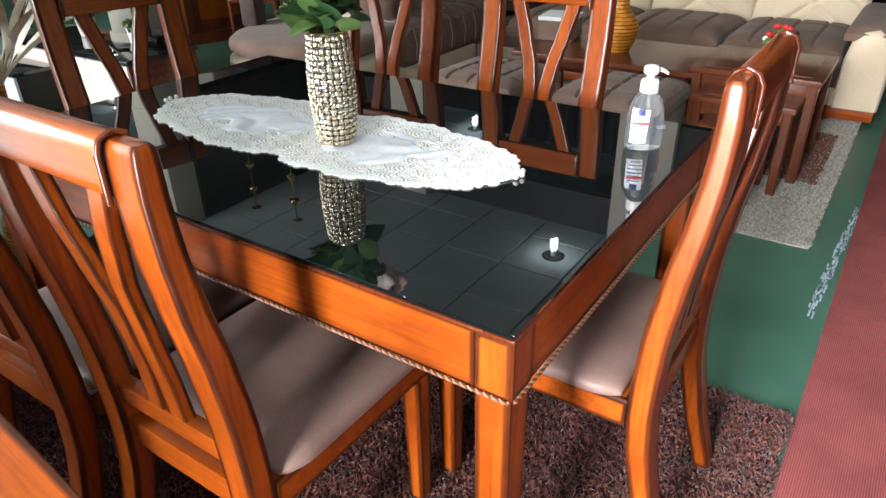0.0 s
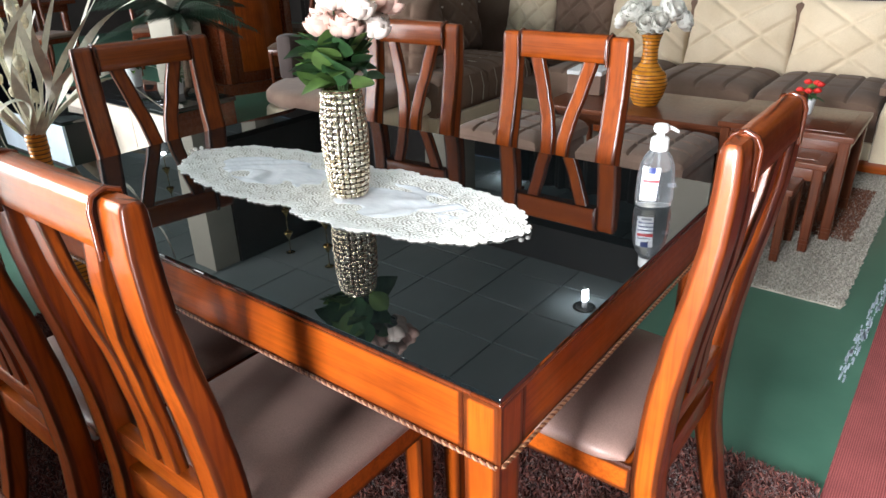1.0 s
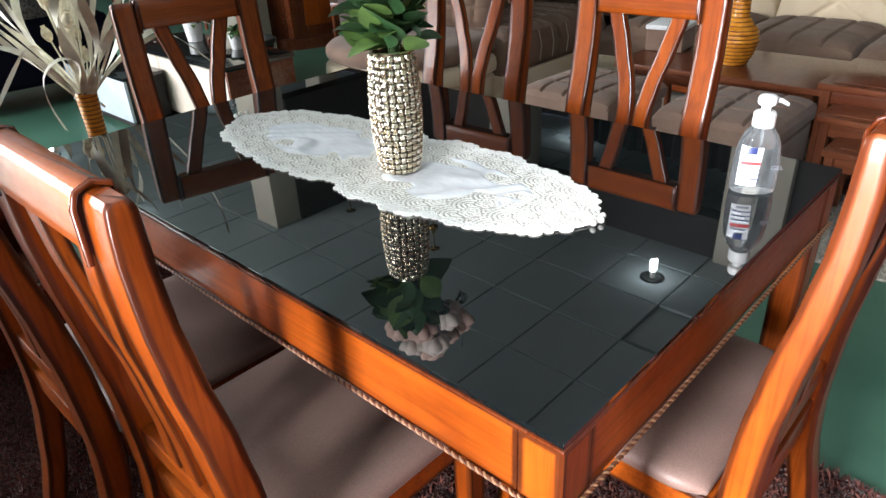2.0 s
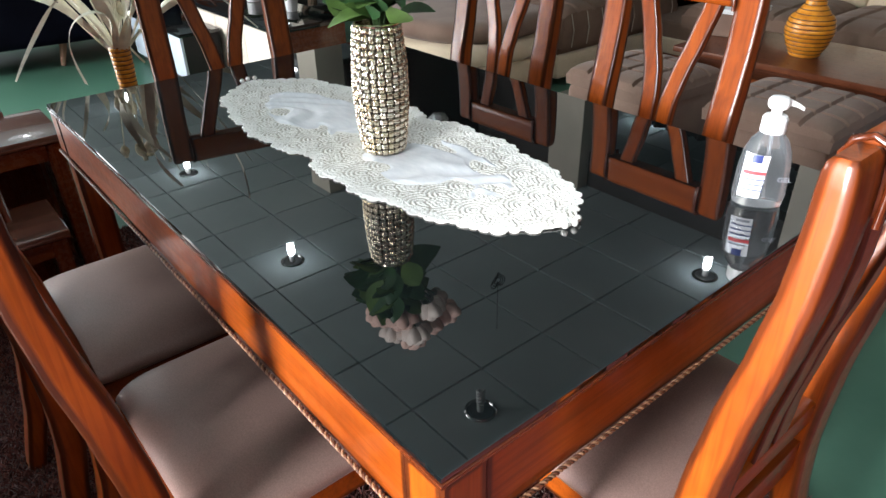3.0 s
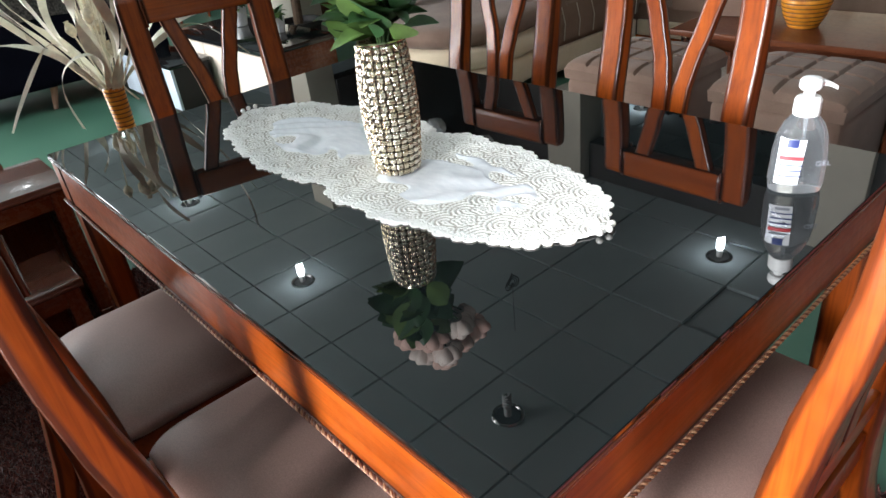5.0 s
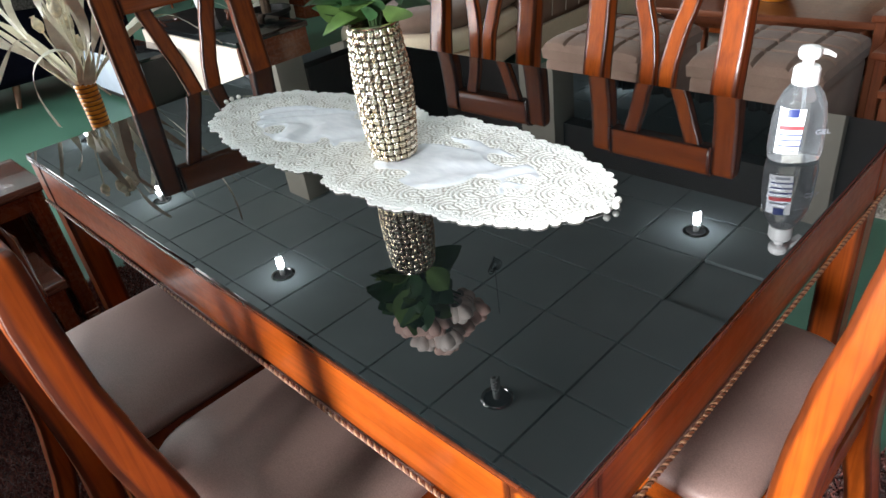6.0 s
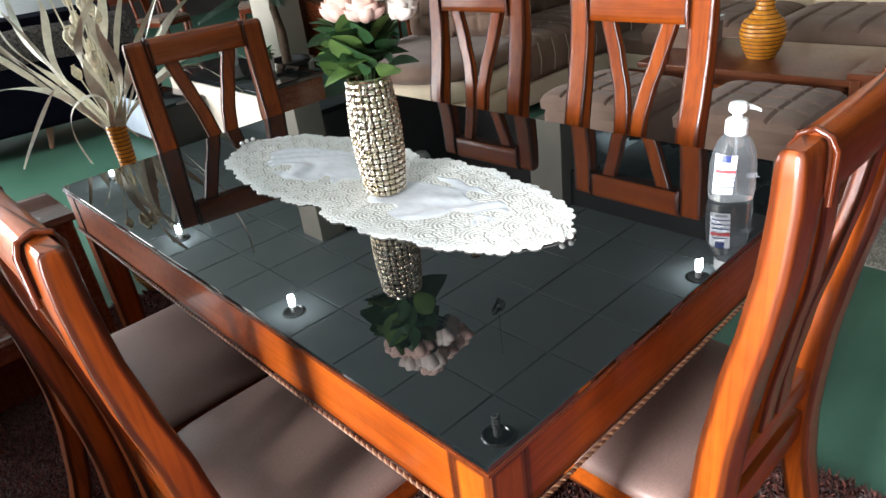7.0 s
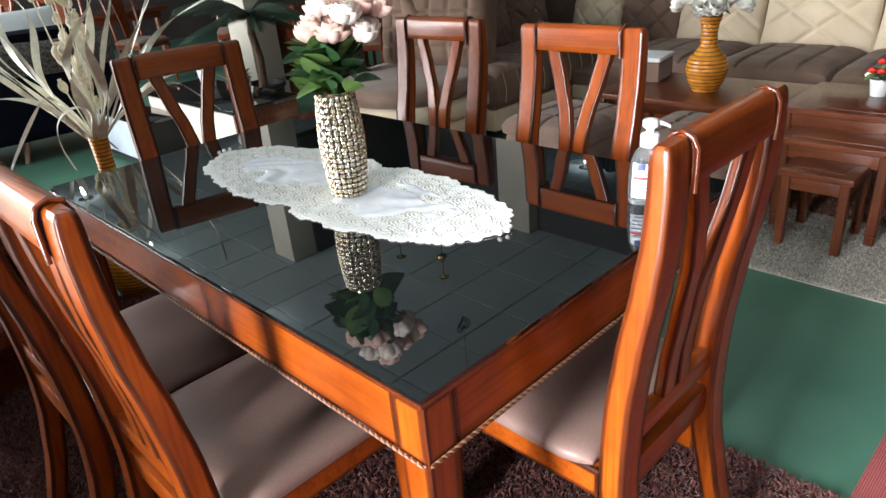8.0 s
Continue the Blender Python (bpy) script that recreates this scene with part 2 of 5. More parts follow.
    w.inputs["Scale"].default_value, w.inputs["Distortion"].default_value = 55, 1.2
    w.inputs["Detail"].default_value, w.inputs["Detail Scale"].default_value = 3, 6
    l.new(v, w.inputs["Vector"])
    r = ramp(n, [(0.2, (0.19, 0.045, 0.046)), (0.8, (0.36, 0.105, 0.1))])
    l.new(w.outputs["Fac"], r.inputs[0])
    f = noise_tex(n, l, v, 5, 5)
    fr = ramp(n, [(0.3, (0.8, 0.8, 0.8)), (0.7, (1.15, 1.12, 1.1))])
    l.new(f, fr.inputs[0])
    l.new(mixc(n, l, 1.0, r.outputs[0], fr.outputs[0], "MULTIPLY"), b.inputs["Base Color"])
    setp(b, Roughness=0.95, Specular_IOR_Level=0.1)
    bump(n, l, b, w.outputs["Fac"], 0.5, 0.003)
    M["maroon"] = m
    # rug pile, tinted tuft by tuft
    for key, c1, c2, c3 in (("shag", (0.03, 0.007, 0.006), (0.1, 0.028, 0.022), (0.2, 0.07, 0.055)),
                            ("grey_pile", (0.2, 0.175, 0.145), (0.38, 0.34, 0.29), (0.5, 0.46, 0.4)),
                            ("rust_pile", (0.07, 0.022, 0.01), (0.14, 0.045, 0.02), (0.2, 0.07, 0.035))):
        m, n, l, b = nodes_of(key + "_yarn")
        g = n.new("ShaderNodeNewGeometry")
        r = ramp(n, [(0.0, c1), (0.6, c2), (1.0, c3)])
        l.new(g.outputs["Random Per Island"], r.inputs[0])
        l.new(r.outputs[0], b.inputs["Base Color"])
        setp(b, Roughness=0.9, Specular_IOR_Level=0.15, Sheen_Weight=0.3)
        M[key] = m
    # ceiling panels
    m, n, l, b = nodes_of("white_ceiling_board")
    v = texmap(n, l, (1, 1, 1))
    a = noise_tex(n, l, v, 1.4, 5)
    r = ramp(n, [(0.3, (0.36, 0.42, 0.43)), (0.7, (0.44, 0.5, 0.51))])
    l.new(a, r.inputs[0])
    l.new(r.outputs[0], b.inputs["Base Color"])
    setp(b, Roughness=0.9)
    M["ceiling"] = m
    # clear plastic, gel
    for key, tint, ior in (("clear", (0.98, 0.99, 1.0), 1.16),):
        m, n, l, b = nodes_of("clear_plastic")
        setp(b, Base_Color=(0.88, 0.92, 0.96, 1), Roughness=0.06, IOR=ior, Transmission_Weight=0.95)
        M[key] = m
    # lit lamp
    m, n, l, b = nodes_of("lit_lamp_tube")
    setp(b, Base_Color=(0.9, 0.95, 1, 1), Emission_Color=(0.85, 0.95, 1.0, 1), Emission_Strength=90)
    M["bulb_on"] = m
    m, n, l, b = nodes_of("lit_pendant_bulb")
    setp(b, Base_Color=(0.9, 0.95, 1, 1), Emission_Color=(0.9, 0.96, 1.0, 1), Emission_Strength=30)
    M["bulb_dim"] = m
    M["crystal"] = plain("cut_crystal", (0.9, 0.92, 0.95), 0.12, 0.35, var=0.05, coat=1.0)


special()

# ---- mesh helpers ----


def part(name, bm, mat, parent=None, label="", smooth=True, sharp=24, category="", group="", kind=""):
    me = bpy.data.meshes.new(name)
    bm.to_mesh(me)
    bm.free()
    mats = mat if isinstance(mat, (list, tuple)) else [mat]
    for k in mats:
        me.materials.append(M[k])
    for p in me.polygons:
        p.use_smooth = smooth
    if smooth:
        me.set_sharp_from_angle(angle=radians(sharp))
    ob = new(name, me)
    if parent is not None:
        ob.parent = parent
    return tagged(ob, label, category, group, kind)


def raw(name, verts, faces, mat, parent=None, label="", smooth=False, **kw):
    me = bpy.data.meshes.new(name)
    me.from_pydata(verts, [], faces)
    me.materials.append(M[mat])
    for p in me.polygons:
        p.use_smooth = smooth
    ob = new(name, me)
    if parent is not None:
        ob.parent = parent
    return tagged(ob, label, **kw)


def thing(name, label, category, m=None, group="", kind=""):
    ob = new(name)
    ob.empty_display_size = 0.1
    if m is not None:
        ob.matrix_basis = m
    return tagged(ob, label, category, group, kind)


def box(x0, x1, y0, y1, z0, z1, bevel=0.004, seg=2, bm=None):
    own = bm is None
    t = bmesh.new()
    bmesh.ops.create_cube(t, size=1)
    for v in t.verts:
        v.co = Vector(((x0 + x1) / 2 + v.co.x * (x1 - x0), (y0 + y1) / 2 + v.co.y * (y1 - y0), (z0 + z1) / 2 + v.co.z * (z1 - z0)))
    if bevel > 0:
        bmesh.ops.bevel(t, geom=t.edges[:], offset=bevel, segments=seg, affect="EDGES", profile=0.6)
    if own:
        return t
    return merge(bm, t)


def merge(bm, other, m=None):
    if m is not None:
        other.transform(m)
    me = bpy.data.meshes.new("tmp")
    other.to_mesh(me)
    other.free()
    bm.from_mesh(me)
    bpy.data.meshes.remove(me)
    return bm


def lathe(profile, seg=48, bm=None, cap=True):
    """Turns (radius, z) pairs about the z axis."""
    t = bm or bmesh.new()
    rings = [[t.verts.new((r * math.cos(2 * math.pi * i / seg), r * math.sin(2 * math.pi * i / seg), z)) for i in range(seg)] for r, z in profile]
    for a, b in zip(rings, rings[1:]):
        for i in range(seg):
            t.faces.new((a[i], a[(i + 1) % seg], b[(i + 1) % seg], b[i]))
    if cap:
        t.faces.new(rings[0][::-1])
        t.faces.new(rings[-1])
    return t


def loft(stations, bm=None, edged=False, ends=False):
    """Sweeps a rounded rectangle: stations are (centre, half width along u, half depth along v, u, v).

    edged keeps a value of 1 on the arrises, falling to 0 a little way in; ends does the same for the two ends."""
    t = bm or bmesh.new()
    lay = (t.verts.layers.float.get("edge") or t.verts.layers.float.new("edge")) if edged else None
    rings = []
    for n, (c, hw, hd, u, v) in enumerate(stations):
        c, u, v = Vector(c), Vector(u), Vector(v)
        k = (0.12 if edged else 0.26) * min(hw, hd)
        if edged:
            e = k + min(0.01, 0.6 * min(hw, hd))
            quad = [(hw - k, -hd, 1), (hw, -hd + k, 1), (hw, -hd + e, 0), (hw, hd - e, 0), (hw, hd - k, 1), (hw - k, hd, 1), (hw - e, hd, 0)]
            pts = quad + [(-hw + e, hd, 0), (-hw + k, hd, 1), (-hw, hd - k, 1), (-hw, hd - e, 0), (-hw, -hd + e, 0), (-hw, -hd + k, 1), (-hw + k, -hd, 1), (-hw + e, -hd, 0), (hw - e, -hd, 0)]
        else:
            pts = [(hw - k, -hd, 0), (hw, -hd + k, 0), (hw, hd - k, 0), (hw - k, hd, 0), (-hw + k, hd, 0), (-hw, hd - k, 0), (-hw, -hd + k, 0), (-hw + k, -hd, 0)]
        ring = []
        for a, b, w in pts:
            p = t.verts.new(c + u * a + v * b)
            if edged:
                p[lay] = 1.0 if ends and n in (0, 1, len(stations) - 2, len(stations) - 1) else w
            ring.append(p)
        rings.append(ring)
    m = len(rings[0])
    for a, b in zip(rings, rings[1:]):
        for i in range(m):
            t.faces.new((a[i], a[(i + 1) % m], b[(i + 1) % m], b[i]))
    t.faces.new(rings[0][::-1])
    t.faces.new(rings[-1])
    bmesh.ops.recalc_face_normals(t, faces=t.faces[:])
    return t


def beam(x0, x1, y0, y1, z0, z1, bm=None):
    """A squared length of timber with stained arrises, swept along its longest side."""
    lo, hi = Vector((x0, y0, z0)), Vector((x1, y1, z1))
    d = hi - lo
    k = max(range(3), key=lambda i: d[i])
    i, j = [q for q in range(3) if q != k]
    ax = [Vector((1, 0, 0)), Vector((0, 1, 0)), Vector((0, 0, 1))]
    c = (lo + hi) / 2
    st = []
    e = min(0.01, 0.3 * d[k])
    for f, s in ((lo[k], 0.9), (lo[k] + 0.0015, 1), (lo[k] + e, 1), (lo[k] + e + 0.001, 1), (hi[k] - e - 0.001, 1), (hi[k] - e, 1), (hi[k] - 0.0015, 1), (hi[k], 0.9)):
        p = c.copy()
        p[k] = f
        h = 0.0015 * (1 - s) / 0.1
        st.append((p, d[i] / 2 - h, d[j] / 2 - h, ax[i], ax[j]))
    return loft(st, bm, True, True)


def tube(pts, r, seg=6, bm=None, taper=None):
    t = bm or bmesh.new()
    pts = [Vector(p) for p in pts]
    rings = []
    for i, p in enumerate(pts):
        d = (pts[min(i + 1, len(pts) - 1)] - pts[max(i - 1, 0)]).normalized()
        u = d.orthogonal() if abs(d.z) > 0.9 else d.cross(Vector((0, 0, 1)))
        u.normalize()
        v = d.cross(u)
        rr = r * (taper[i] if taper else 1)
        rings.append([t.verts.new(p + (u * math.cos(a) + v * math.sin(a)) * rr) for a in [2 * math.pi * k / seg for k in range(seg)]])
    for a, b in zip(rings, rings[1:]):
        for i in range(seg):
            t.faces.new((a[i], a[(i + 1) % seg], b[(i + 1) % seg], b[i]))
    t.faces.new(rings[0][::-1])
    t.faces.new(rings[-1])
    return t


def lerp_table(rows, z):
    """Linear values from rows (z, a, b, ...), z falling or rising."""
    rows = sorted(rows)
    if z <= rows[0][0]:
        return rows[0][1:]
    for p, q in zip(rows, rows[1:]):
        if z <= q[0]:
            f = (z - p[0]) / (q[0] - p[0])
            f = f * f * (3 - 2 * f) * 0.35 + f * 0.65
            return tuple(a + (b - a) * f for a, b in zip(p[1:], q[1:]))
    return rows[-1][1:]


def pillow(w, d, h, nx=64, ny=56, fn=None):
    """A stuffed loose cushion, full in the middle, thin and pointed at its corners."""
    t = bmesh.new()
    up, dn = [], []
    for j in range(ny + 1):
        for i in range(nx + 1):
            u, v = i / nx * 2 - 1, j / ny * 2 - 1
            dome = ((1 - u * u) * (1 - v * v)) ** 0.36
            x = u * w / 2 * (1 - 0.045 * (1 - v * v))
            y = v * d / 2 * (1 - 0.045 * (1 - u * u))
            z = h / 2 * dome + 0.004
            k = fn(u, v) * min(1, dome * 1.4) if fn else 0
            up.append(t.verts.new((x, y, z + k)))
            dn.append(t.verts.new((x, y, -z)))
    k = nx + 1
    for j in range(ny):
        for i in range(nx):
            q = (j * k + i, j * k + i + 1, (j + 1) * k + i + 1, (j + 1) * k + i)
            t.faces.new([up[a] for a in q])
            t.faces.new([dn[a] for a in q[::-1]])
    ring = [i for i in range(k)] + [j * k + nx for j in range(1, ny + 1)] + [ny * k + i for i in range(nx - 1, -1, -1)] + [j * k for j in range(ny - 1, 0, -1)]
    for a, b in zip(ring, ring[1:] + ring[:1]):
        t.faces.new((up[b], up[a], dn[a], dn[b]))
    return t


def pad(w, d, h, nx=28, ny=28, fn=None, round_edge=0.35):
    """A stuffed pad: w x d, h thick, domed top z(u, v) with fn adding relief; flat underside."""
    t = bmesh.new()
    top, bot = [], []
    for j in range(ny + 1):
        for i in range(nx + 1):
            u, v = i / nx * 2 - 1, j / ny * 2 - 1
            e = max(abs(u), abs(v))
            dome = (1 - abs(u) ** 6) ** round_edge * (1 - abs(v) ** 6) ** round_edge
            z = h * (0.45 + 0.55 * dome)
            if fn:
                z += fn(u, v) * dome
            top.append(t.verts.new((u * w / 2, v * d / 2, z)))
            bot.append(t.verts.new((u * w / 2 * 0.985, v * d / 2 * 0.985, 0)) if e == 1 else None)
    k = nx + 1
    for j in range(ny):
        for i in range(nx):
            t.faces.new((top[j * k + i], top[j * k + i + 1], top[(j + 1) * k + i + 1], top[(j + 1) * k + i]))
    ring = [i for i in range(k)] + [j * k + nx for j in range(1, ny + 1)] + [ny * k + i for i in range(nx - 1, -1, -1)] + [j * k for j in range(ny - 1, 0, -1)]
    for a, b in zip(ring, ring[1:] + ring[:1]):
        t.faces.new((top[b], top[a], bot[a], bot[b]))
    t.faces.new([bot[a] for a in ring[::-1]])
    bmesh.ops.recalc_face_normals(t, faces=t.faces[:])
    return t


def groove(d, w):
    return -math.exp(-(d / w) ** 2)

# ---- setting: room ----
X0, X1, Y0, Y1, ZC = -3.0, 7.6, -3.4, 11.0, 3.30
part("floor", box(X0, X1, Y0, Y1, -0.12, 0.0, 0), "green", None, "worn green painted concrete shop floor", category="floor", kind="structure")
part("red_carpet", box(X0 + 0.2, X1 - 0.1, -2.2, -0.345, 0.0, 0.006, 0.002), "maroon", None, "maroon ribbed carpet runner laid on the green floor", category="carpet", kind="structure")
part("wall_back", box(X1, X1 + 0.2, Y0, Y1, 0, ZC, 0), "wall_dark", None, "dark brown back wall behind the sofa", category="wall", kind="structure")
wd = bmesh.new()
box(X0, -1.85, Y1, Y1 + 0.2, 0, ZC, 0, bm=wd)
# sill below the added opening, which is out of view
box(-1.85, 0.65, Y1, Y1 + 0.2, 0, 1.4, 0, bm=wd)
box(-1.85, 0.65, Y1, Y1 + 0.2, 2.8, ZC, 0, bm=wd)
box(0.65, X1, Y1, Y1 + 0.2, 0, ZC, 0, bm=wd)
part("wall_far", wd, "wall_dark", None, "dark far wall of the showroom with an added high opening", category="wall", kind="structure")
wf = bmesh.new()
box(X0 - 0.2, X0, Y0, -0.37, 0, ZC, 0, bm=wf)
box(X0 - 0.2, X0, -0.37, 0.57, 2.75, ZC, 0, bm=wf)
box(X0 - 0.2, X0, 0.57, 4.35, 0, ZC, 0, bm=wf)
# head of the second opening, added to light the back left
box(X0 - 0.2, X0, 4.35, 8.05, 2.65, ZC, 0, bm=wf)
box(X0 - 0.2, X0, 8.05, Y1, 0, ZC, 0, bm=wf)
part("wall_front", wf, "wall_pale", None, "dull brown shop front wall with a wide opening and an added second one", category="wall", kind="structure")
# Wall added out of view to keep daylight off the further chairs.
part("wall_partition", box(-2.0, -1.25, 0.33, 2.1, 0, ZC - 0.02, 0.01), "wall_pale", None, "unseen dull brown wall added to shade the dining chairs", category="wall", kind="structure")
part("wall_side", box(X0, X1, Y0 - 0.2, Y0, 0, ZC, 0), "wall_pale", None, "dull brown side wall", category="wall", kind="structure")

# Ceiling: boards 0.6 m square with open joints, one mesh.
cb = bmesh.new()
box(X0, X1, Y0, Y1, ZC + 0.012, ZC + 0.1, 0, bm=cb)
for f in cb.faces:
    f.material_index = 1
nx0 = 1.55 - 0.6 * 8
ny0 = 1.62 - 0.6 * 9
for i in range(18):
    for j in range(26):
        xa, ya = max(X0, nx0 + 0.6 * i), max(Y0, ny0 + 0.6 * j)
        xb, yb = min(X1, nx0 + 0.6 * i + 0.6), min(Y1, ny0 + 0.6 * j + 0.6)
        if xb - xa > 0.05 and yb - ya > 0.05:
            # one board has slipped up into its frame
            dz = 0.018 if (i, j) == (11, 8) else random.uniform(-0.0015, 0.0015)
            box(xa + 0.008, xb - 0.008, ya + 0.008, yb - 0.008, ZC - 0.016 + dz, ZC + 0.011, 0, bm=cb)
part("ceiling", cb, ["ceiling", "black_matt"], None, "white boarded ceiling with dark joints", smooth=False, category="ceiling", kind="structure")

for n, (x, y, wx, wy) in enumerate(((4.86, 1.08, 0.34, 0.5), (4.78, 3.62, 0.34, 0.42), (2.82, 5.24, 0.3, 0.36), (5.3, 7.6, 0.34, 0.34))):
    c = bmesh.new()
    box(x, x + wx, y, y + wy, 0, ZC - 0.018, 0.012, bm=c)
    box(x - 0.02, x + wx + 0.02, y - 0.02, y + wy + 0.02, 0, 0.12, 0.006, bm=c)
    part("column_%d" % (n + 1), c, "column", None, "square beige painted column", category="column", kind="structure")
bd = bmesh.new()
box(4.92, 5.1, 1.585, 3.615, 2.9, ZC - 0.018, 0.004, bm=bd)
box(4.92, 5.1, Y0, 1.075, 2.1, ZC - 0.018, 0.004, bm=bd)
box(4.85, 5.03, 4.045, 5.2, 2.1, ZC - 0.018, 0.004, bm=bd)
box(3.125, 5.03, 5.22, 5.4, 2.0, ZC - 0.018, 0.004, bm=bd)
part("beam", bd, "wall_dark", None, "dark brown ceiling beam between the columns", smooth=False, category="beam", kind="structure")


def ceiling_lamp(x, y, lit):
    t = thing("ceiling_lamp", "lit spiral bulb in a chrome downlight ring" if lit else "unlit spiral bulb in a chrome downlight ring", "lamp", pose(x, y, ZC - 0.018) @ Matrix.Scale(1.3, 4), "ceiling lamps")
    rim = lathe([(0.062, 0.0), (0.066, -0.006), (0.075, -0.008), (0.08, -0.003), (0.08, 0.0)], 32)
    part("ring", rim, "chrome", t)
    part("cup", lathe([(0.062, -0.001), (0.06, -0.0035), (0.02, -0.004)], 28), "black_matt", t)
    part("socket", lathe([(0.018, -0.004), (0.019, -0.04), (0.016, -0.05)], 20), "pump" if lit else "bulb_off", t)
    b = bmesh.new()
    pts = [(0.016 * math.cos(a * 0.5), 0.016 * math.sin(a * 0.5), -0.055 - a * 0.0016) for a in range(50)]
    tube(pts, 0.0075, 8, b)
    part("bulb", b, "bulb_on" if lit else "bulb_off", t, sharp=80)
    if lit:
        d = bpy.data.lights.new("lamp_light", "POINT")
        d.energy, d.color, d.shadow_soft_size = 10, (0.82, 0.94, 1.0), 0.03
        o = new("lamp_light", d)
        o.location = (x, y, ZC - 0.13)


# The two at x -0.5 are added out of view to brighten the back left.
for x, y, lit in ((1.87, 4.32, 1), (1.87, 1.93, 0), (4.3, 1.86, 1), (1.92, 6.74, 1), (-0.5, 6.8, 1), (-0.5, 9.3, 1), (2.2, 9.6, 1), (5.0, 9.6, 1), (6.9, 4.3, 1)):
    ceiling_lamp(x, y, lit)

# ---- dining table ----
TW, TL, TZ = 1.0, 1.54, 0.77
FLOOR = 0.014


def rope(p, q, r=0.0029, pitch=0.0135):
    """Two twisted strands from p to q."""
    p, q = Vector(p), Vector(q)
    d = (q - p).normalized()
    u = Vector((0, 0, 1))
    v = d.cross(u)
    n = int((q - p).length / pitch * 9)
    out = []
    for ph in (0, math.pi):
        pts = []
        for i in range(n + 1):
            a = 2 * math.pi * i / 9 + ph
            pts.append(p + (q - p) * (i / n) + (u * math.cos(a) + v * math.sin(a)) * r * 0.62)
        out.append(tube(pts, r * 0.72, 6))
    return out


def dining_table():
    t = thing("dining_table", "honey-stained wooden dining table with a black glass top and rope moulding", "table")
    part("glass_top", box(0.002, TW - 0.002, 0.002, TL - 0.002, TZ - 0.008, TZ, 0.0015), "glass_black", t, "glossy black glass table top", smooth=False)
    # rim mouldings under the glass edge
    for a in ((0, TW, 0, 0.05), (0, TW, TL - 0.05, TL), (0, 0.05, 0.05, TL - 0.05), (TW - 0.05, TW, 0.05, TL - 0.05)):
        part("rim", box(a[0], a[1], a[2], a[3], TZ - 0.0155, TZ - 0.0085, 0.0025, 2), "edge_dark", t, "dark-edged rim moulding")
    zb, zt = TZ - 0.122, TZ - 0.0157
    c = 0.068
    i = 0.003
    part("apron", beam(i + 0.002, i + 0.024, c, TL - c, zb, zt), "wood_y", t)
    part("apron", beam(TW - i - 0.024, TW - i - 0.002, c, TL - c, zb, zt), "wood_y", t)
    part("apron", beam(c, TW - c, i + 0.002, i + 0.024, zb, zt), "wood_x", t)
    part("apron", beam(c, TW - c, TL - i - 0.024, TL - i - 0.002, zb, zt), "wood_x", t)
    for x in (i, TW - i - c + 0.0035):
        for y in (i, TL - i - c + 0.0035):
            part("corner_block", beam(x, x + c - 0.0035, y, y + c - 0.0035, zb, zt), "wood_z", t)
            cx, cy = (x + 0.006 if x < 0.5 else x + 0.0) , (y + 0.006 if y < 0.5 else y)
            l = 0.062
            hx, hy = cx + l / 2 - 0.001, cy + l / 2 - 0.001
            st = [((hx, hy, z), l / 2 * f, l / 2 * f, (1, 0, 0), (0, 1, 0)) for z, f in ((FLOOR, 0.86), (FLOOR + 0.004, 0.9), (0.3, 0.95), (zb - 0.001, 1.0))]
            part("leg", loft(st, edged=True), "wood_z", t)
    e = 0.0055
    zr = zb + 0.002
    for p, q in (((-0.001, e, zr), (-0.001, TL - e, zr)), ((TW + 0.001, e, zr), (TW + 0.001, TL - e, zr)), ((e, -0.001, zr), (TW - e, -0.001, zr)), ((e, TL + 0.001, zr), (TW - e, TL + 0.001, zr))):
        s = rope(p, q)
        part("rope_moulding", s[0], "rope_light", t, "pale strand of twisted rope moulding", sharp=80)
        part("rope_moulding", s[1], "rope_dark", t, "dark strand of twisted rope moulding", sharp=80)
    return t


dining_table()

# ---- dining chairs: local x across, y forward, back at y about -0.25 ----
BACK = [(1.062, -0.292, 0.016), (1.0, -0.291, 0.018), (0.92, -0.286, 0.019), (0.83, -0.272, 0.021), (0.72, -0.25, 0.023), (0.6, -0.233, 0.024), (0.5, -0.226, 0.025), (0.42, -0.224, 0.025), (0.33, -0.232, 0.024), (0.2, -0.258, 0.022), (0.0, -0.312, 0.019)]
# rows: height, front edge, half depth


def back_at(z):
    f, hd = lerp_table(BACK, z)
    return f - hd, hd


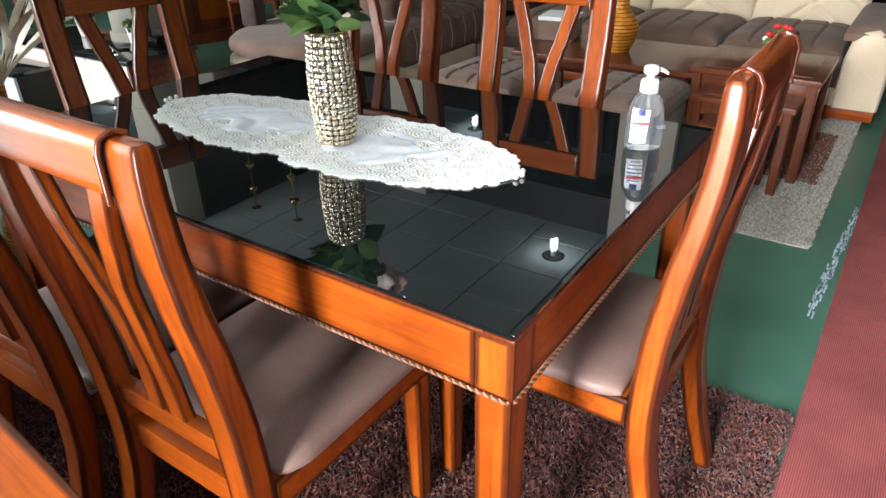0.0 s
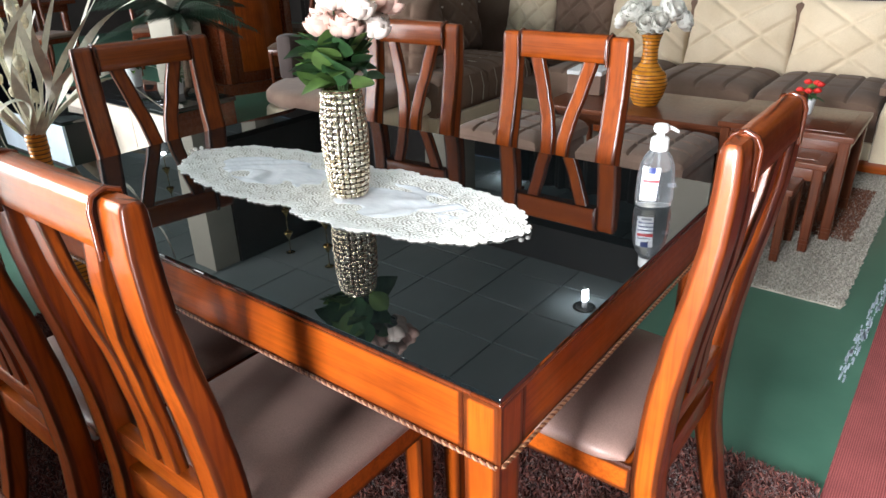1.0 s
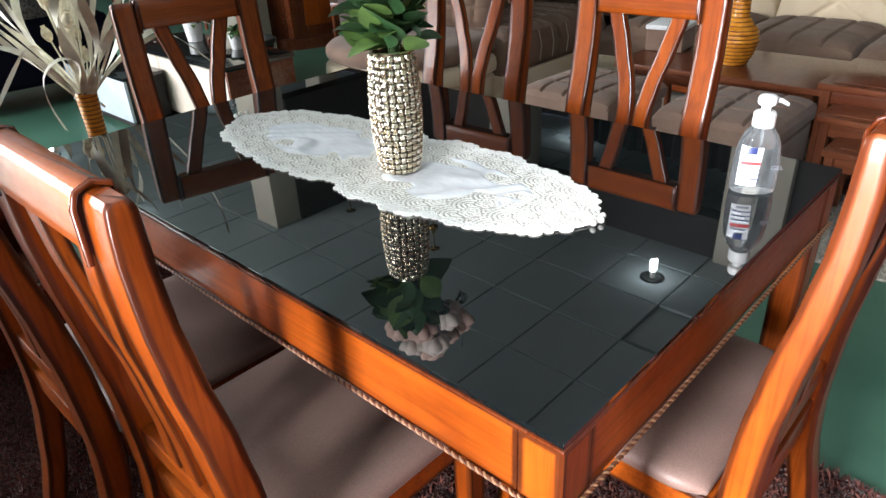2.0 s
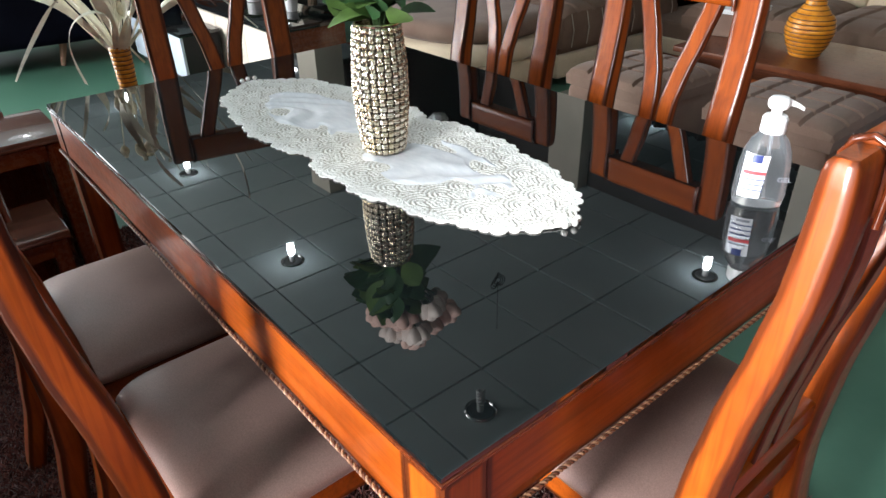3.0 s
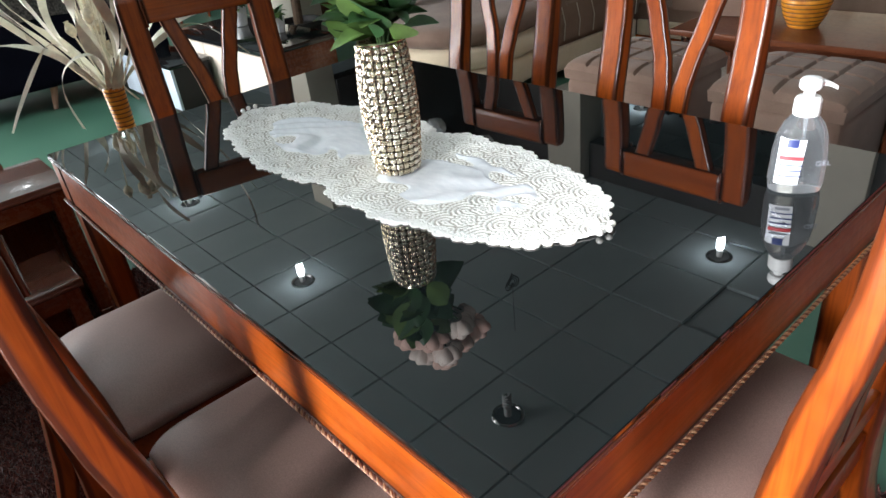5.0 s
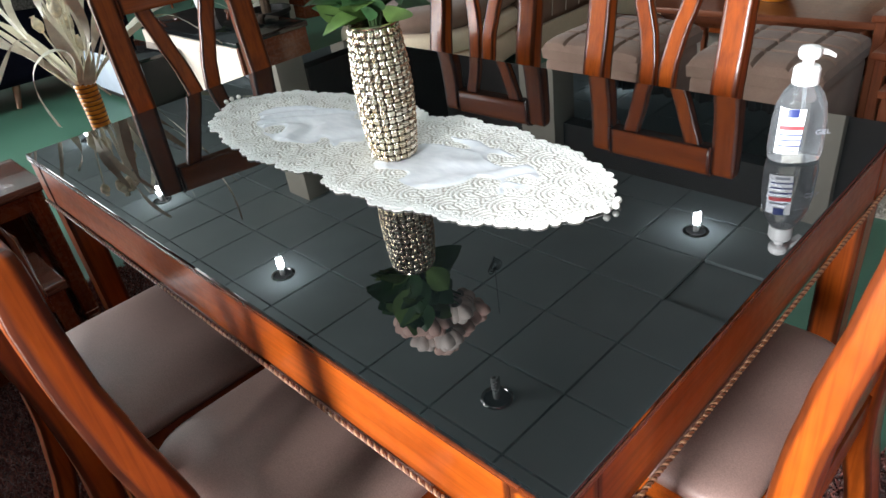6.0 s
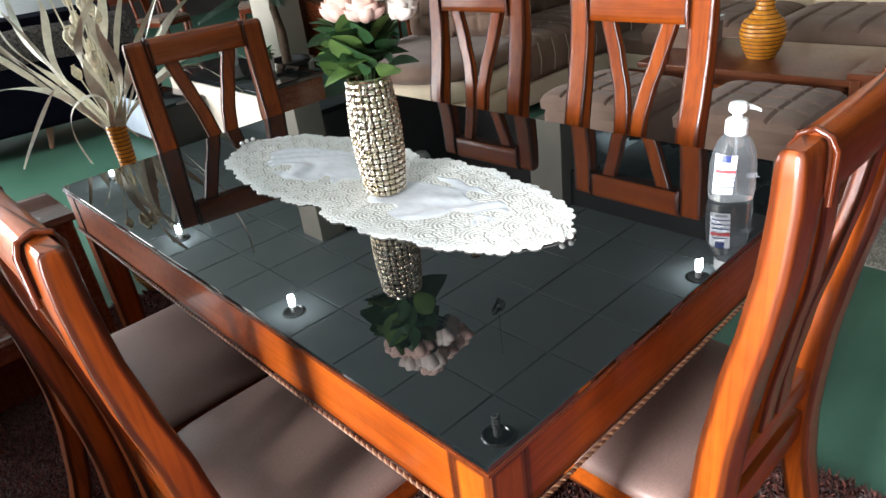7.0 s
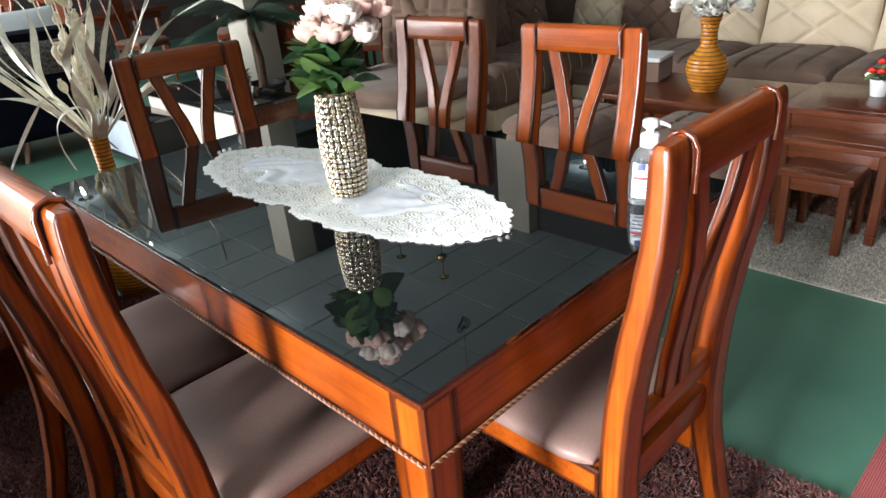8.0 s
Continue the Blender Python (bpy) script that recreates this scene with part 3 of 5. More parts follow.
def dining_chair(m, label):
    t = thing("dining_chair", label, "chair", m, "chairs round the dining table")
    U, V = Vector((1, 0, 0)), Vector((0, 1, 0))
    zs = [FLOOR] + [0.05 + 0.045 * k for k in range(22)] + [1.03]
    for s in (-1, 1):
        st = []
        for z in zs:
            y, hd = back_at(z)
            w = 0.031 if z > 0.5 else 0.026 + 0.005 * z / 0.5
            st.append(((s * (0.205 - w), y, z), w, hd, U, V))
        y, hd = back_at(1.05)
        for dz, k in ((1.047, 0.97), (1.056, 0.86), (1.061, 0.62)):
            st.append(((s * (0.205 - 0.031), y, dz), 0.031 * (0.55 + 0.45 * k), hd * k, U, V))
        part("post", loft(st, edged=True), "wood_z", t, sharp=50)
    # top rail with its raised saddle ends
    rail = bmesh.new()
    st = []
    for z, k in ((0.99, 0.85), (0.994, 1.0), (1.01, 1.0), (1.03, 1.0), (1.05, 0.96), (1.06, 0.8), (1.065, 0.5)):
        y, hd = back_at(min(z, 1.05))
        st.append(((0, y, z), 0.143, (hd + 0.0045) * k, U, V))
    loft(st, rail, True)
    part("top_rail", rail, "wood_x", t, sharp=50)
    for s in (-1, 1):
        y, hd = back_at(1.0)
        h2 = hd + 0.006
        path = [(s * 0.1435, y - h2, 0.982), (s * 0.1435, y - h2, 1.045), (s * 0.1435, y - h2 * 0.72, 1.061), (s * 0.1435, y, 1.068), (s * 0.1435, y + h2 * 0.72, 1.061), (s * 0.1435, y + h2, 1.045), (s * 0.1435, y + h2, 0.982)]
        part("saddle_trim", tube(path, 0.0042, 8), "edge_dark", t, "dark rounded trim over the rail end", sharp=80)
    # two slats that draw together
    for s in (-1, 1):
        st = []
        for k in range(17):
            z = 1.0 - k * (1.0 - 0.515) / 16
            x, = lerp_table([(0.515, 0.03), (0.64, 0.0235), (0.75, 0.026), (0.82, 0.038), (0.9, 0.062), (1.0, 0.09)], z)
            y, hd = back_at(z)
            st.append(((s * x, y, z), 0.021, 0.011, U, V))
        part("slat", loft(st, edged=True), "wood_z", t, sharp=50)
    y, hd = back_at(0.5)
    part("lower_rail", box(-0.15, 0.15, y - 0.014, y + 0.014, 0.488, 0.532, 0.005), "wood_x", t)
    y2, hd2 = back_at(0.4)
    part("seat_frame", beam(-0.205, 0.205, y2 + hd2 + 0.001, 0.212, 0.378, 0.442), "wood_x", t)
    part("seat_frame", box(-0.146, 0.146, y2 - 0.012, y2 + hd2, 0.378, 0.442, 0.004), "wood_x", t)
    for s in (-1, 1):
        st = [((s * 0.184, 0.19, z), w, w, U, V) for z, w in ((FLOOR, 0.017), (FLOOR + 0.003, 0.0185), (0.2, 0.021), (0.3775, 0.023))]
        part("leg", loft(st, edged=True), "wood_z", t)
    seat = bmesh.new()
    n, rows = 36, []
    for j in range(n + 1):
        row = []
        for i in range(n + 1):
            u, v = (math.sin(math.pi / 2 * (k / n * 2 - 1)) for k in (i, j))
            # full in the middle, rolled over at the edges, with a few pulled folds
            h = ((1 - abs(u) ** 5) * (1 - abs(v) ** 5)) ** 0.4
            z = 0.006 + 0.047 * h - 0.005 * (u * u + v * v) * h
            z += 0.0022 * math.sin(9 * u + 2 * v) * math.exp(-((1 - abs(v)) * 3) ** 2) * h + 0.0016 * noise.noise((u * 2.2, v * 2.2, 1.7)) * h
            bulge = 1 + 0.012 * math.sin(math.pi * min(1, h * 1.2))
            back = 1 - 0.1 * max(0, (-v - 0.7) / 0.3) ** 2
            row.append(seat.verts.new((u * 0.219 * bulge * back, 0.012 + v * 0.222 * bulge, 0.4425 + z)))
        rows.append(row)
    for p, q in zip(rows, rows[1:]):
        for i in range(n):
            seat.faces.new((p[i], p[i + 1], q[i + 1], q[i]))
    rim = rows[0] + [r[-1] for r in rows[1:-1]] + rows[-1][::-1] + [r[0] for r in rows[-2:0:-1]]
    low = [seat.verts.new((p.co.x * 0.99, 0.012 + (p.co.y - 0.012) * 0.99, 0.4425)) for p in rim]
    for i in range(len(rim)):
        k = (i + 1) % len(rim)
        seat.faces.new((rim[k], rim[i], low[i], low[k]))
    seat.faces.new(low)
    bmesh.ops.recalc_face_normals(seat, faces=seat.faces[:])
    part("seat", seat, "seat", t, "mauve-brown satin upholstered seat", sharp=70)
    return t


CH = "honey-stained wooden dining chair with mauve-brown seat"
first = dining_chair(pose(0.535, 0.152, 0), CH + " at the table end")
for x, y, a, lab in ((0.05, 0.543, -90, ", pushed under"), (0.01, 1.02, -90, ", pushed under"), (0.905, 0.566, 90, " across the table"), (0.95, 1.172, 92, " across the table"),
                     (0.455, 1.325, 170, " at the table end")):
    tagged(copy_thing(first, pose(x, y, 0, 0, 0, a)), CH + lab)


def worn_table():
    t = thing("wooden_table", "honey-stained wooden table with scuffed varnish beside the dining set", "table", pose(-0.475, 0.33, 0, 0, 0, -5))
    part("tabletop", beam(-0.34, 0.0, -0.3, 0.3, 0.765, 0.8), "wood_y", t)
    for x in (-0.3, -0.045):
        for y in (-0.24, 0.24):
            part("leg", loft([((x, y, z), w, w, (1, 0, 0), (0, 1, 0)) for z, w in ((FLOOR, 0.018), (0.3, 0.021), (0.764, 0.026))], edged=True), "wood_z", t)


worn_table()

# ---- rugs ----


def pile(name, x0, x1, y0, y1, n, h, w, mat, label, z0=0.008, seed=1, parent=None):
    """Short leaning tufts, three-sided, joined as one."""
    r = np.random.RandomState(seed)
    c = np.stack([r.uniform(x0, x1, n), r.uniform(y0, y1, n)], 1)
    lean = r.uniform(-1, 1, (n, 2)) * h * 0.9
    ang = r.uniform(0, 2 * np.pi, n)
    hh = h * r.uniform(0.5, 1.1, n)
    ww = w * r.uniform(0.6, 1.3, n)
    vs = np.zeros((n, 5, 3))
    for k in range(3):
        a = ang + k * 2 * np.pi / 3
        vs[:, k, 0], vs[:, k, 1], vs[:, k, 2] = c[:, 0] + ww * np.cos(a), c[:, 1] + ww * np.sin(a), z0
    vs[:, 3, 0], vs[:, 3, 1], vs[:, 3, 2] = c[:, 0] + lean[:, 0] * 0.5 + ww * 0.8 * np.cos(ang), c[:, 1] + lean[:, 1] * 0.5 + ww * 0.8 * np.sin(ang), z0 + hh * 0.75
    vs[:, 4, 0], vs[:, 4, 1], vs[:, 4, 2] = c[:, 0] + lean[:, 0], c[:, 1] + lean[:, 1], z0 + hh
    idx = np.arange(n)[:, None] * 5
    f = np.concatenate([idx + np.array([0, 1, 3]), idx + np.array([1, 4, 3]), idx + np.array([1, 2, 4]), idx + np.array([2, 0, 3]), idx + np.array([2, 3, 4])])
    return raw(name, vs.reshape(-1, 3).tolist(), f.tolist(), mat, parent, label, kind="stuff")


rug = thing("shag_rug", "dark reddish-brown shag rug under the dining table", "rug")
part("backing", box(-1.2, 1.0, -0.335, 2.3, 0.001, 0.009, 0.003), "shag_base", rug)
pile("pile", -1.2, 1.005, -0.34, 2.3, 170000, 0.019, 0.003, "shag", "curly reddish-brown pile", parent=rug)
rug2 = thing("grey_rug", "grey-beige woven rug with a rust-brown motif", "rug")
part("backing", box(2.05, 4.3, -0.215, 2.3, 0.001, 0.008, 0.002), "grey_base", rug2)
pile("pile", 2.05, 3.9, -0.22, 1.2, 60000, 0.011, 0.004, "grey_pile", "short grey-beige pile", 0.007, 2, rug2)
pile("motif", 2.72, 3.5, -0.14, 0.55, 26000, 0.013, 0.0045, "rust_pile", "rust-brown pile motif", 0.008, 3, rug2)

# worn line of white paint on the green floor
pm = bmesh.new()
rp = random.Random(5)
for k in range(150):
    x = rp.uniform(1.55, 2.55)
    y = -0.292 - 0.05 * (x - 1.55) + rp.uniform(-0.014, 0.014)
    box(x, x + rp.uniform(0.008, 0.05), y - rp.uniform(0.001, 0.004), y + rp.uniform(0.001, 0.004), 0.0002, 0.0011, 0, bm=pm)
part("floor_marking", pm, "white_board", None, "worn white paint line on the floor", smooth=False, category="marking", kind="structure")

# ---- table runner ----


def runner():
    t = thing("table_runner", "ivory lace table runner with tulle panels and pearl beads", "runner", pose(0.474, 0.808, TZ + 0.0006, 0, 0, 1.2))
    HL, NU, NV = 0.537, 560, 220

    def half(s):
        # half width along the runner, with two soft lobes
        a = abs(s)
        w = 0.17 * (1 - a ** 3.8) ** 0.62
        w += 0.014 * abs(math.sin(s * 12.6 + 0.5)) - 0.007
        return w - 0.024 * math.exp(-(s / 0.1) ** 2) - 0.01 * math.exp(-((a - 0.62) / 0.1) ** 2)

    def tulle(s, v):
        # lens panels in the two halves
        a, b = (abs(s) - 0.40) / 0.36, v / 0.62
        return 1 - (a * a + b * b) - 1.5 * max(0, noise.noise((s * 7 + 3, v * 3.4, 0.7))) - 0.28 * (0.5 + 0.5 * math.sin(23 * s + 9 * v)) * (0.5 + 0.5 * math.sin(17 * v - 7 * s))

    verts, faces, mats, cord = [], [], [], []
    for i in range(NU + 1):
        s = (i / NU * 2 - 1) * 0.9995
        hw = half(s) + 0.002
        for j in range(NV + 1):
            v = j / NV * 2 - 1
            x, y = v * hw, s * HL
            e = max(abs(v), abs(s) ** 3)
            # scallops push the border in and out
            ph = (math.atan2(v * 0.34, s) * 17.0)
            x *= 1 + 0.04 * abs(math.sin(ph)) * e ** 6
            y *= 1 + 0.022 * abs(math.sin(ph)) * abs(s) ** 6
            q = tulle(s, v)
            z = 0.0012
            if q > 0:
                z += 0.005 * min(1, q * 4) * (0.5 + 0.5 * math.sin(70 * x * (1 + 1.5 * y) + 40 * y + 4 * math.sin(19 * y + 9 * x) + 3 * noise.noise((x * 14, y * 9, 2.0))))
            else:
                # round medallions and fans of fine cord on a net ground
                row = round(y / 0.043)
                cx, cy = x / 0.05 + 0.5 * (row % 2), y / 0.043
                ix = round(cx)
                jit = 0.5 + 0.5 * math.sin(ix * 12.9 + row * 78.2)
                fx, fy = (cx - ix) * 0.05, (cy - row) * 0.043
                rr, aa = math.hypot(fx, fy), math.atan2(fy, fx)
                if jit > 0.45:
                    z += 0.0016 * max(0, math.sin(rr * 760 + 1.6 * math.sin(aa * 5 + 6 * jit)))
                    z += 0.0012 * max(0, math.sin(aa * (9 + 4 * jit))) * (1 if 0.006 < rr < 0.017 else 0.2)
                else:
                    z += 0.0018 * max(0, math.sin(math.hypot(fx, fy + 0.02) * 700)) + 0.0006 * max(0, math.sin(aa * 14))
                z += 0.0012 * max(0, math.sin(ph * 1.0)) * (e ** 10)
            verts.append((x, y, z))
            # relief height scaled to 0..1 for the colour; tulle stays at 1
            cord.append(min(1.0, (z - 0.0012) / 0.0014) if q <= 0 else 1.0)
            if i < NU and j < NV:
                k = i * (NV + 1) + j
                faces.append((k, k + NV + 1, k + NV + 2, k + 1))
                mats.append(1 if q > 0.04 else 0)
    n = len(verts)
    me = bpy.data.meshes.new("cloth")
    me.from_pydata(verts, [], [f[::-1] for f in faces])
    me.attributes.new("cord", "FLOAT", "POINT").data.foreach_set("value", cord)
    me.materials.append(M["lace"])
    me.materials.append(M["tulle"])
    me.polygons.foreach_set("material_index", mats)
    me.polygons.foreach_set("use_smooth", [True] * len(faces))
    ob = new("cloth", me)
    ob.parent = t
    ob.modifiers.new("thick", "SOLIDIFY").thickness = 0.0008
    # scalloped edge beads of cord
    bm = bmesh.new()
    pts = []
    for side in (1, -1):
        for i in range(0, 61):
            s = (i / 60 * 2 - 1) * side
            pts.append((side * -(half(s * 0.9995) * 1.02), s * HL))
    for k, (x, y) in enumerate(pts):
        r = 0.0125 + 0.0035 * math.sin(k * 2.4)
        merge(bm, lathe([(r, 0.0), (r, 0.0016), (r * 0.8, 0.0024), (r * 0.55, 0.0014), (r * 0.3, 0.0022), (0.0005, 0.0024)], 12), Matrix.Translation((x, y, 0)))
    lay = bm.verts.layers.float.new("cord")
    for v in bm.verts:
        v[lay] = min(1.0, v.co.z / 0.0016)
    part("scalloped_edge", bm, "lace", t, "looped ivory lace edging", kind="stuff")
    for x, y in ((0.006, -0.556), (0.022, -0.55), (-0.012, -0.551), (0.0, 0.557), (0.018, 0.553), (-0.02, 0.55)):
        b = bmesh.new()
        bmesh.ops.create_uvsphere(b, u_segments=16, v_segments=10, radius=0.0062)
        b.transform(Matrix.Translation((x, y, 0.0062)))
        part("bead", b, "pearl", t, "white pearl bead")


runner()

# ---- woven vase with roses ----


def petal(w, h, cup, n=6):
    """A cupped petal, base at the origin, rising along z, facing y."""
    v, f = [], []
    for j in range(n + 1):
        b = j / n
        half = w * math.sin(math.pi * (0.14 + 0.52 * b))
        for i in range(n + 1):
            a = i / n * 2 - 1
            y = cup * (1 - a * a) * math.sin(math.pi * b * 0.8) + 0.16 * cup * max(0, b - 0.65) * 4
            v.append(Vector((a * half, -y + 0.6 * cup * a * a, h * (b - 0.24 * a * a * b))))
    for j in range(n):
        for i in range(n):
            k = j * (n + 1) + i
            f.append((k, k + 1, k + n + 2, k + n + 1))
    return v, f


def add_vf(bm, vf, m):
    vs = [bm.verts.new(m @ p) for p in vf[0]]
    for q in vf[1]:
        bm.faces.new([vs[i] for i in q])


PETALS = {}


def rose(parent, m, r, mat):
    """A silk rose: a spiral bud with two rings of outer petals."""
    key = (round(r, 3), mat)
    if key not in PETALS:
        # the bud: one long sheet wound in a spiral
        bud = bmesh.new()
        prev = None
        for i in range(97):
            u = i / 96
            a = u * 3.4 * 2 * math.pi
            rad = r * (0.05 + 0.5 * u)
            col = []
            for k in range(6):
                b = k / 5
                lip = 0.1 * r * max(0, b - 0.7) * 3
                rr = rad * (0.35 + 0.65 * math.sin(math.pi * (0.15 + 0.42 * b))) + lip
                col.append(bud.verts.new((rr * math.cos(a), rr * math.sin(a), r * (-0.1 + b * (0.95 - 0.22 * u + 0.06 * math.sin(a * 2.3))))))
            if prev:
                for k in range(5):
                    bud.faces.new((prev[k], col[k], col[k + 1], prev[k + 1]))
            prev = col
        pm = bmesh.new()
        add_vf(pm, petal(0.66 * r, 1.12 * r, 0.4 * r, 7), Matrix.Identity(4))
        o1, o2 = part("rose", bud, mat, None, sharp=80), part("petal", pm, mat, None, sharp=80)
        PETALS[key] = o1.data, o2.data
        bpy.data.objects.remove(o1)
        bpy.data.objects.remove(o2)
    d1, d2 = PETALS[key]
    ob = new("rose", d1)
    ob.parent = parent
    ob.matrix_basis = m
    for n, rad, tilt, sc, dz, off in ((5, 0.5, -3, 0.92, -0.22, 20), (6, 0.7, 6, 0.94, -0.34, 50), (6, 0.84, 18, 0.86, -0.42, 15)):
        for k in range(n):
            p = new("petal", d2)
            p.parent = ob
            p.matrix_basis = pose(0, 0, dz * r, 0, 0, 360 * k / n + off + 9 * math.sin(k * 5)) @ pose(0, -rad * r * 0.6, 0, tilt + 6 * math.sin(k * 3 + off)) @ Matrix.Scale(sc, 4)
    return ob


def leaf_vf(L, W, droop, n=6):
    v, f = [], []
    for j in range(n + 1):
        b = j / n
        w = W * math.sin(math.pi * min(1, b * 0.97 + 0.02)) ** 0.8
        for a in (-1, -0.5, 0, 0.5, 1):
            v.append(Vector((a * w, L * b, -droop * L * b * b + 0.22 * w * abs(a))))
    for j in range(n):
        for i in range(4):
            k = j * 5 + i
            f.append((k, k + 1, k + 6, k + 5))
    return v, f


def bouquet(t, z0, centres, rr, rose_mat, leaves, spread, rnd, leaf_len=0.055, leaf_z=0.06):
    for k, c in enumerate(centres):
        out = Vector((c[0], c[1], 0.12))
        q = Vector((0, 0, 1)).rotation_difference(out.normalized() * 0.6 + Vector((0, 0, 0.8)))
        rose(t, Matrix.Translation(c) @ q.to_matrix().to_4x4() @ pose(0, 0, 0, 0, 0, rnd.uniform(0, 360)) @ Matrix.Scale(rnd.uniform(0.88, 1.1), 4), rr, rose_mat[k % len(rose_mat)])
        part("stem", tube([(0, 0, z0 - 0.05), (c[0] * 0.4, c[1] * 0.4, (z0 + c[2]) / 2), (c[0], c[1], c[2] - rr * 0.3)], 0.0022, 5), "stem", t, sharp=80)
    for k in range(leaves):
        a = rnd.uniform(0, 360)
        el = rnd.uniform(8, 74)
        L = leaf_len * rnd.uniform(0.75, 1.3)
        b = bmesh.new()
        rad = rnd.uniform(0.1, 1.0) * spread
        m = pose(0, 0, 0, 0, 0, a) @ pose(0, rad, z0 + rnd.uniform(0.0, leaf_z), el, rnd.uniform(-35, 35), rnd.uniform(-40, 40))
        add_vf(b, leaf_vf(L, L * 0.4, rnd.uniform(0.1, 0.6)), m)
        part("leaf", b, "leaf_light" if rnd.random() < 0.25 else "leaf", t, sharp=80)


def woven_vase():
    t = thing("woven_vase", "champagne-gold basket-weave vase standing on the lace runner", "vase", pose(0.452, 0.722, TZ + 0.0055))
    H, NT, NZ = 0.247, 336, 260
    nc, nr = 22, 19
    verts, faces, lows = [], [], []

    def R(z):
        b = z / H
        return 0.0345 + 0.0165 * math.sin(math.pi * (0.1 + 0.76 * b)) ** 0.9

    for j in range(NZ + 1):
        z = j / NZ * H
        for i in range(NT):
            th = i / NT
            u, w = th * nc, z / H * nr
            # over and under strands, two wide
            cu, cw = math.floor(u), math.floor(w)
            fu, fw = u - cu - 0.5, w - cw - 0.5
            over = (cu + cw) % 2
            if over:
                prof = max(0, 1 - (fw / 0.44) ** 4) * (0.55 + 0.45 * math.cos(fu * math.pi))
                split = 1 - 0.5 * math.exp(-(fw / 0.05) ** 2)
            else:
                prof = max(0, 1 - (fu / 0.44) ** 4) * (0.55 + 0.45 * math.cos(fw * math.pi))
                split = 1 - 0.5 * math.exp(-(fu / 0.05) ** 2)
            # low spots between strands, which get the painted shade
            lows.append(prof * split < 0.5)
            r = R(z) + 0.0048 * prof * split + 0.0006 * noise.noise((u * 0.9, w * 0.9, 0))
            a = 2 * math.pi * th
            verts.append((r * math.cos(a), r * math.sin(a), z))
    for j in range(NZ):
        for i in range(NT):
            k, k2 = j * NT + i, j * NT + (i + 1) % NT
            faces.append((k, k2, k2 + NT, k + NT))
    faces.append(tuple(range(NT))[::-1])
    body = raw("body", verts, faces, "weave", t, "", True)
    # second slot colours the low gaps as if shaded
    body.data.materials.append(M["gap_shade"])
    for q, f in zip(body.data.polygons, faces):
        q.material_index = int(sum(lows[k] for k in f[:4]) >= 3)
    part("rim", lathe([(0.039, H - 0.003), (0.043, H - 0.001), (0.0435, H + 0.003), (0.041, H + 0.005), (0.038, H + 0.003), (0.037, H - 0.04)], 48, cap=False), "weave", t)
    part("filling", lathe([(0.0375, H - 0.03), (0.025, H - 0.02), (0.002, H - 0.018)], 24), "stem", t)
    rnd = random.Random(3)
    cs = [(x * 0.84 + 0.004, y * 0.84 - 0.004, 0.372 + (z - 0.335) * 0.82) for x, y, z in [(0.055, -0.075, 0.335), (-0.025, -0.05, 0.345), (0.1, -0.04, 0.345), (0.035, -0.025, 0.40), (0.085, 0.015, 0.375), (-0.015, 0.025, 0.37), (0.0, -0.08, 0.39), (0.07, -0.06, 0.405), (0.045, 0.045, 0.345), (-0.05, 0.005, 0.35), (0.085, -0.015, 0.425), (0.02, -0.04, 0.44), (-0.03, -0.02, 0.41), (0.11, 0.0, 0.385), (0.05, 0.02, 0.43), (0.12, -0.055, 0.39)]]
    bouquet(t, H + 0.005, [Vector(c) for c in cs], 0.036, ("rose", "rose_pink"), 84, 0.045, rnd, 0.066, 0.08)


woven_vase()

# ---- hand gel bottle ----


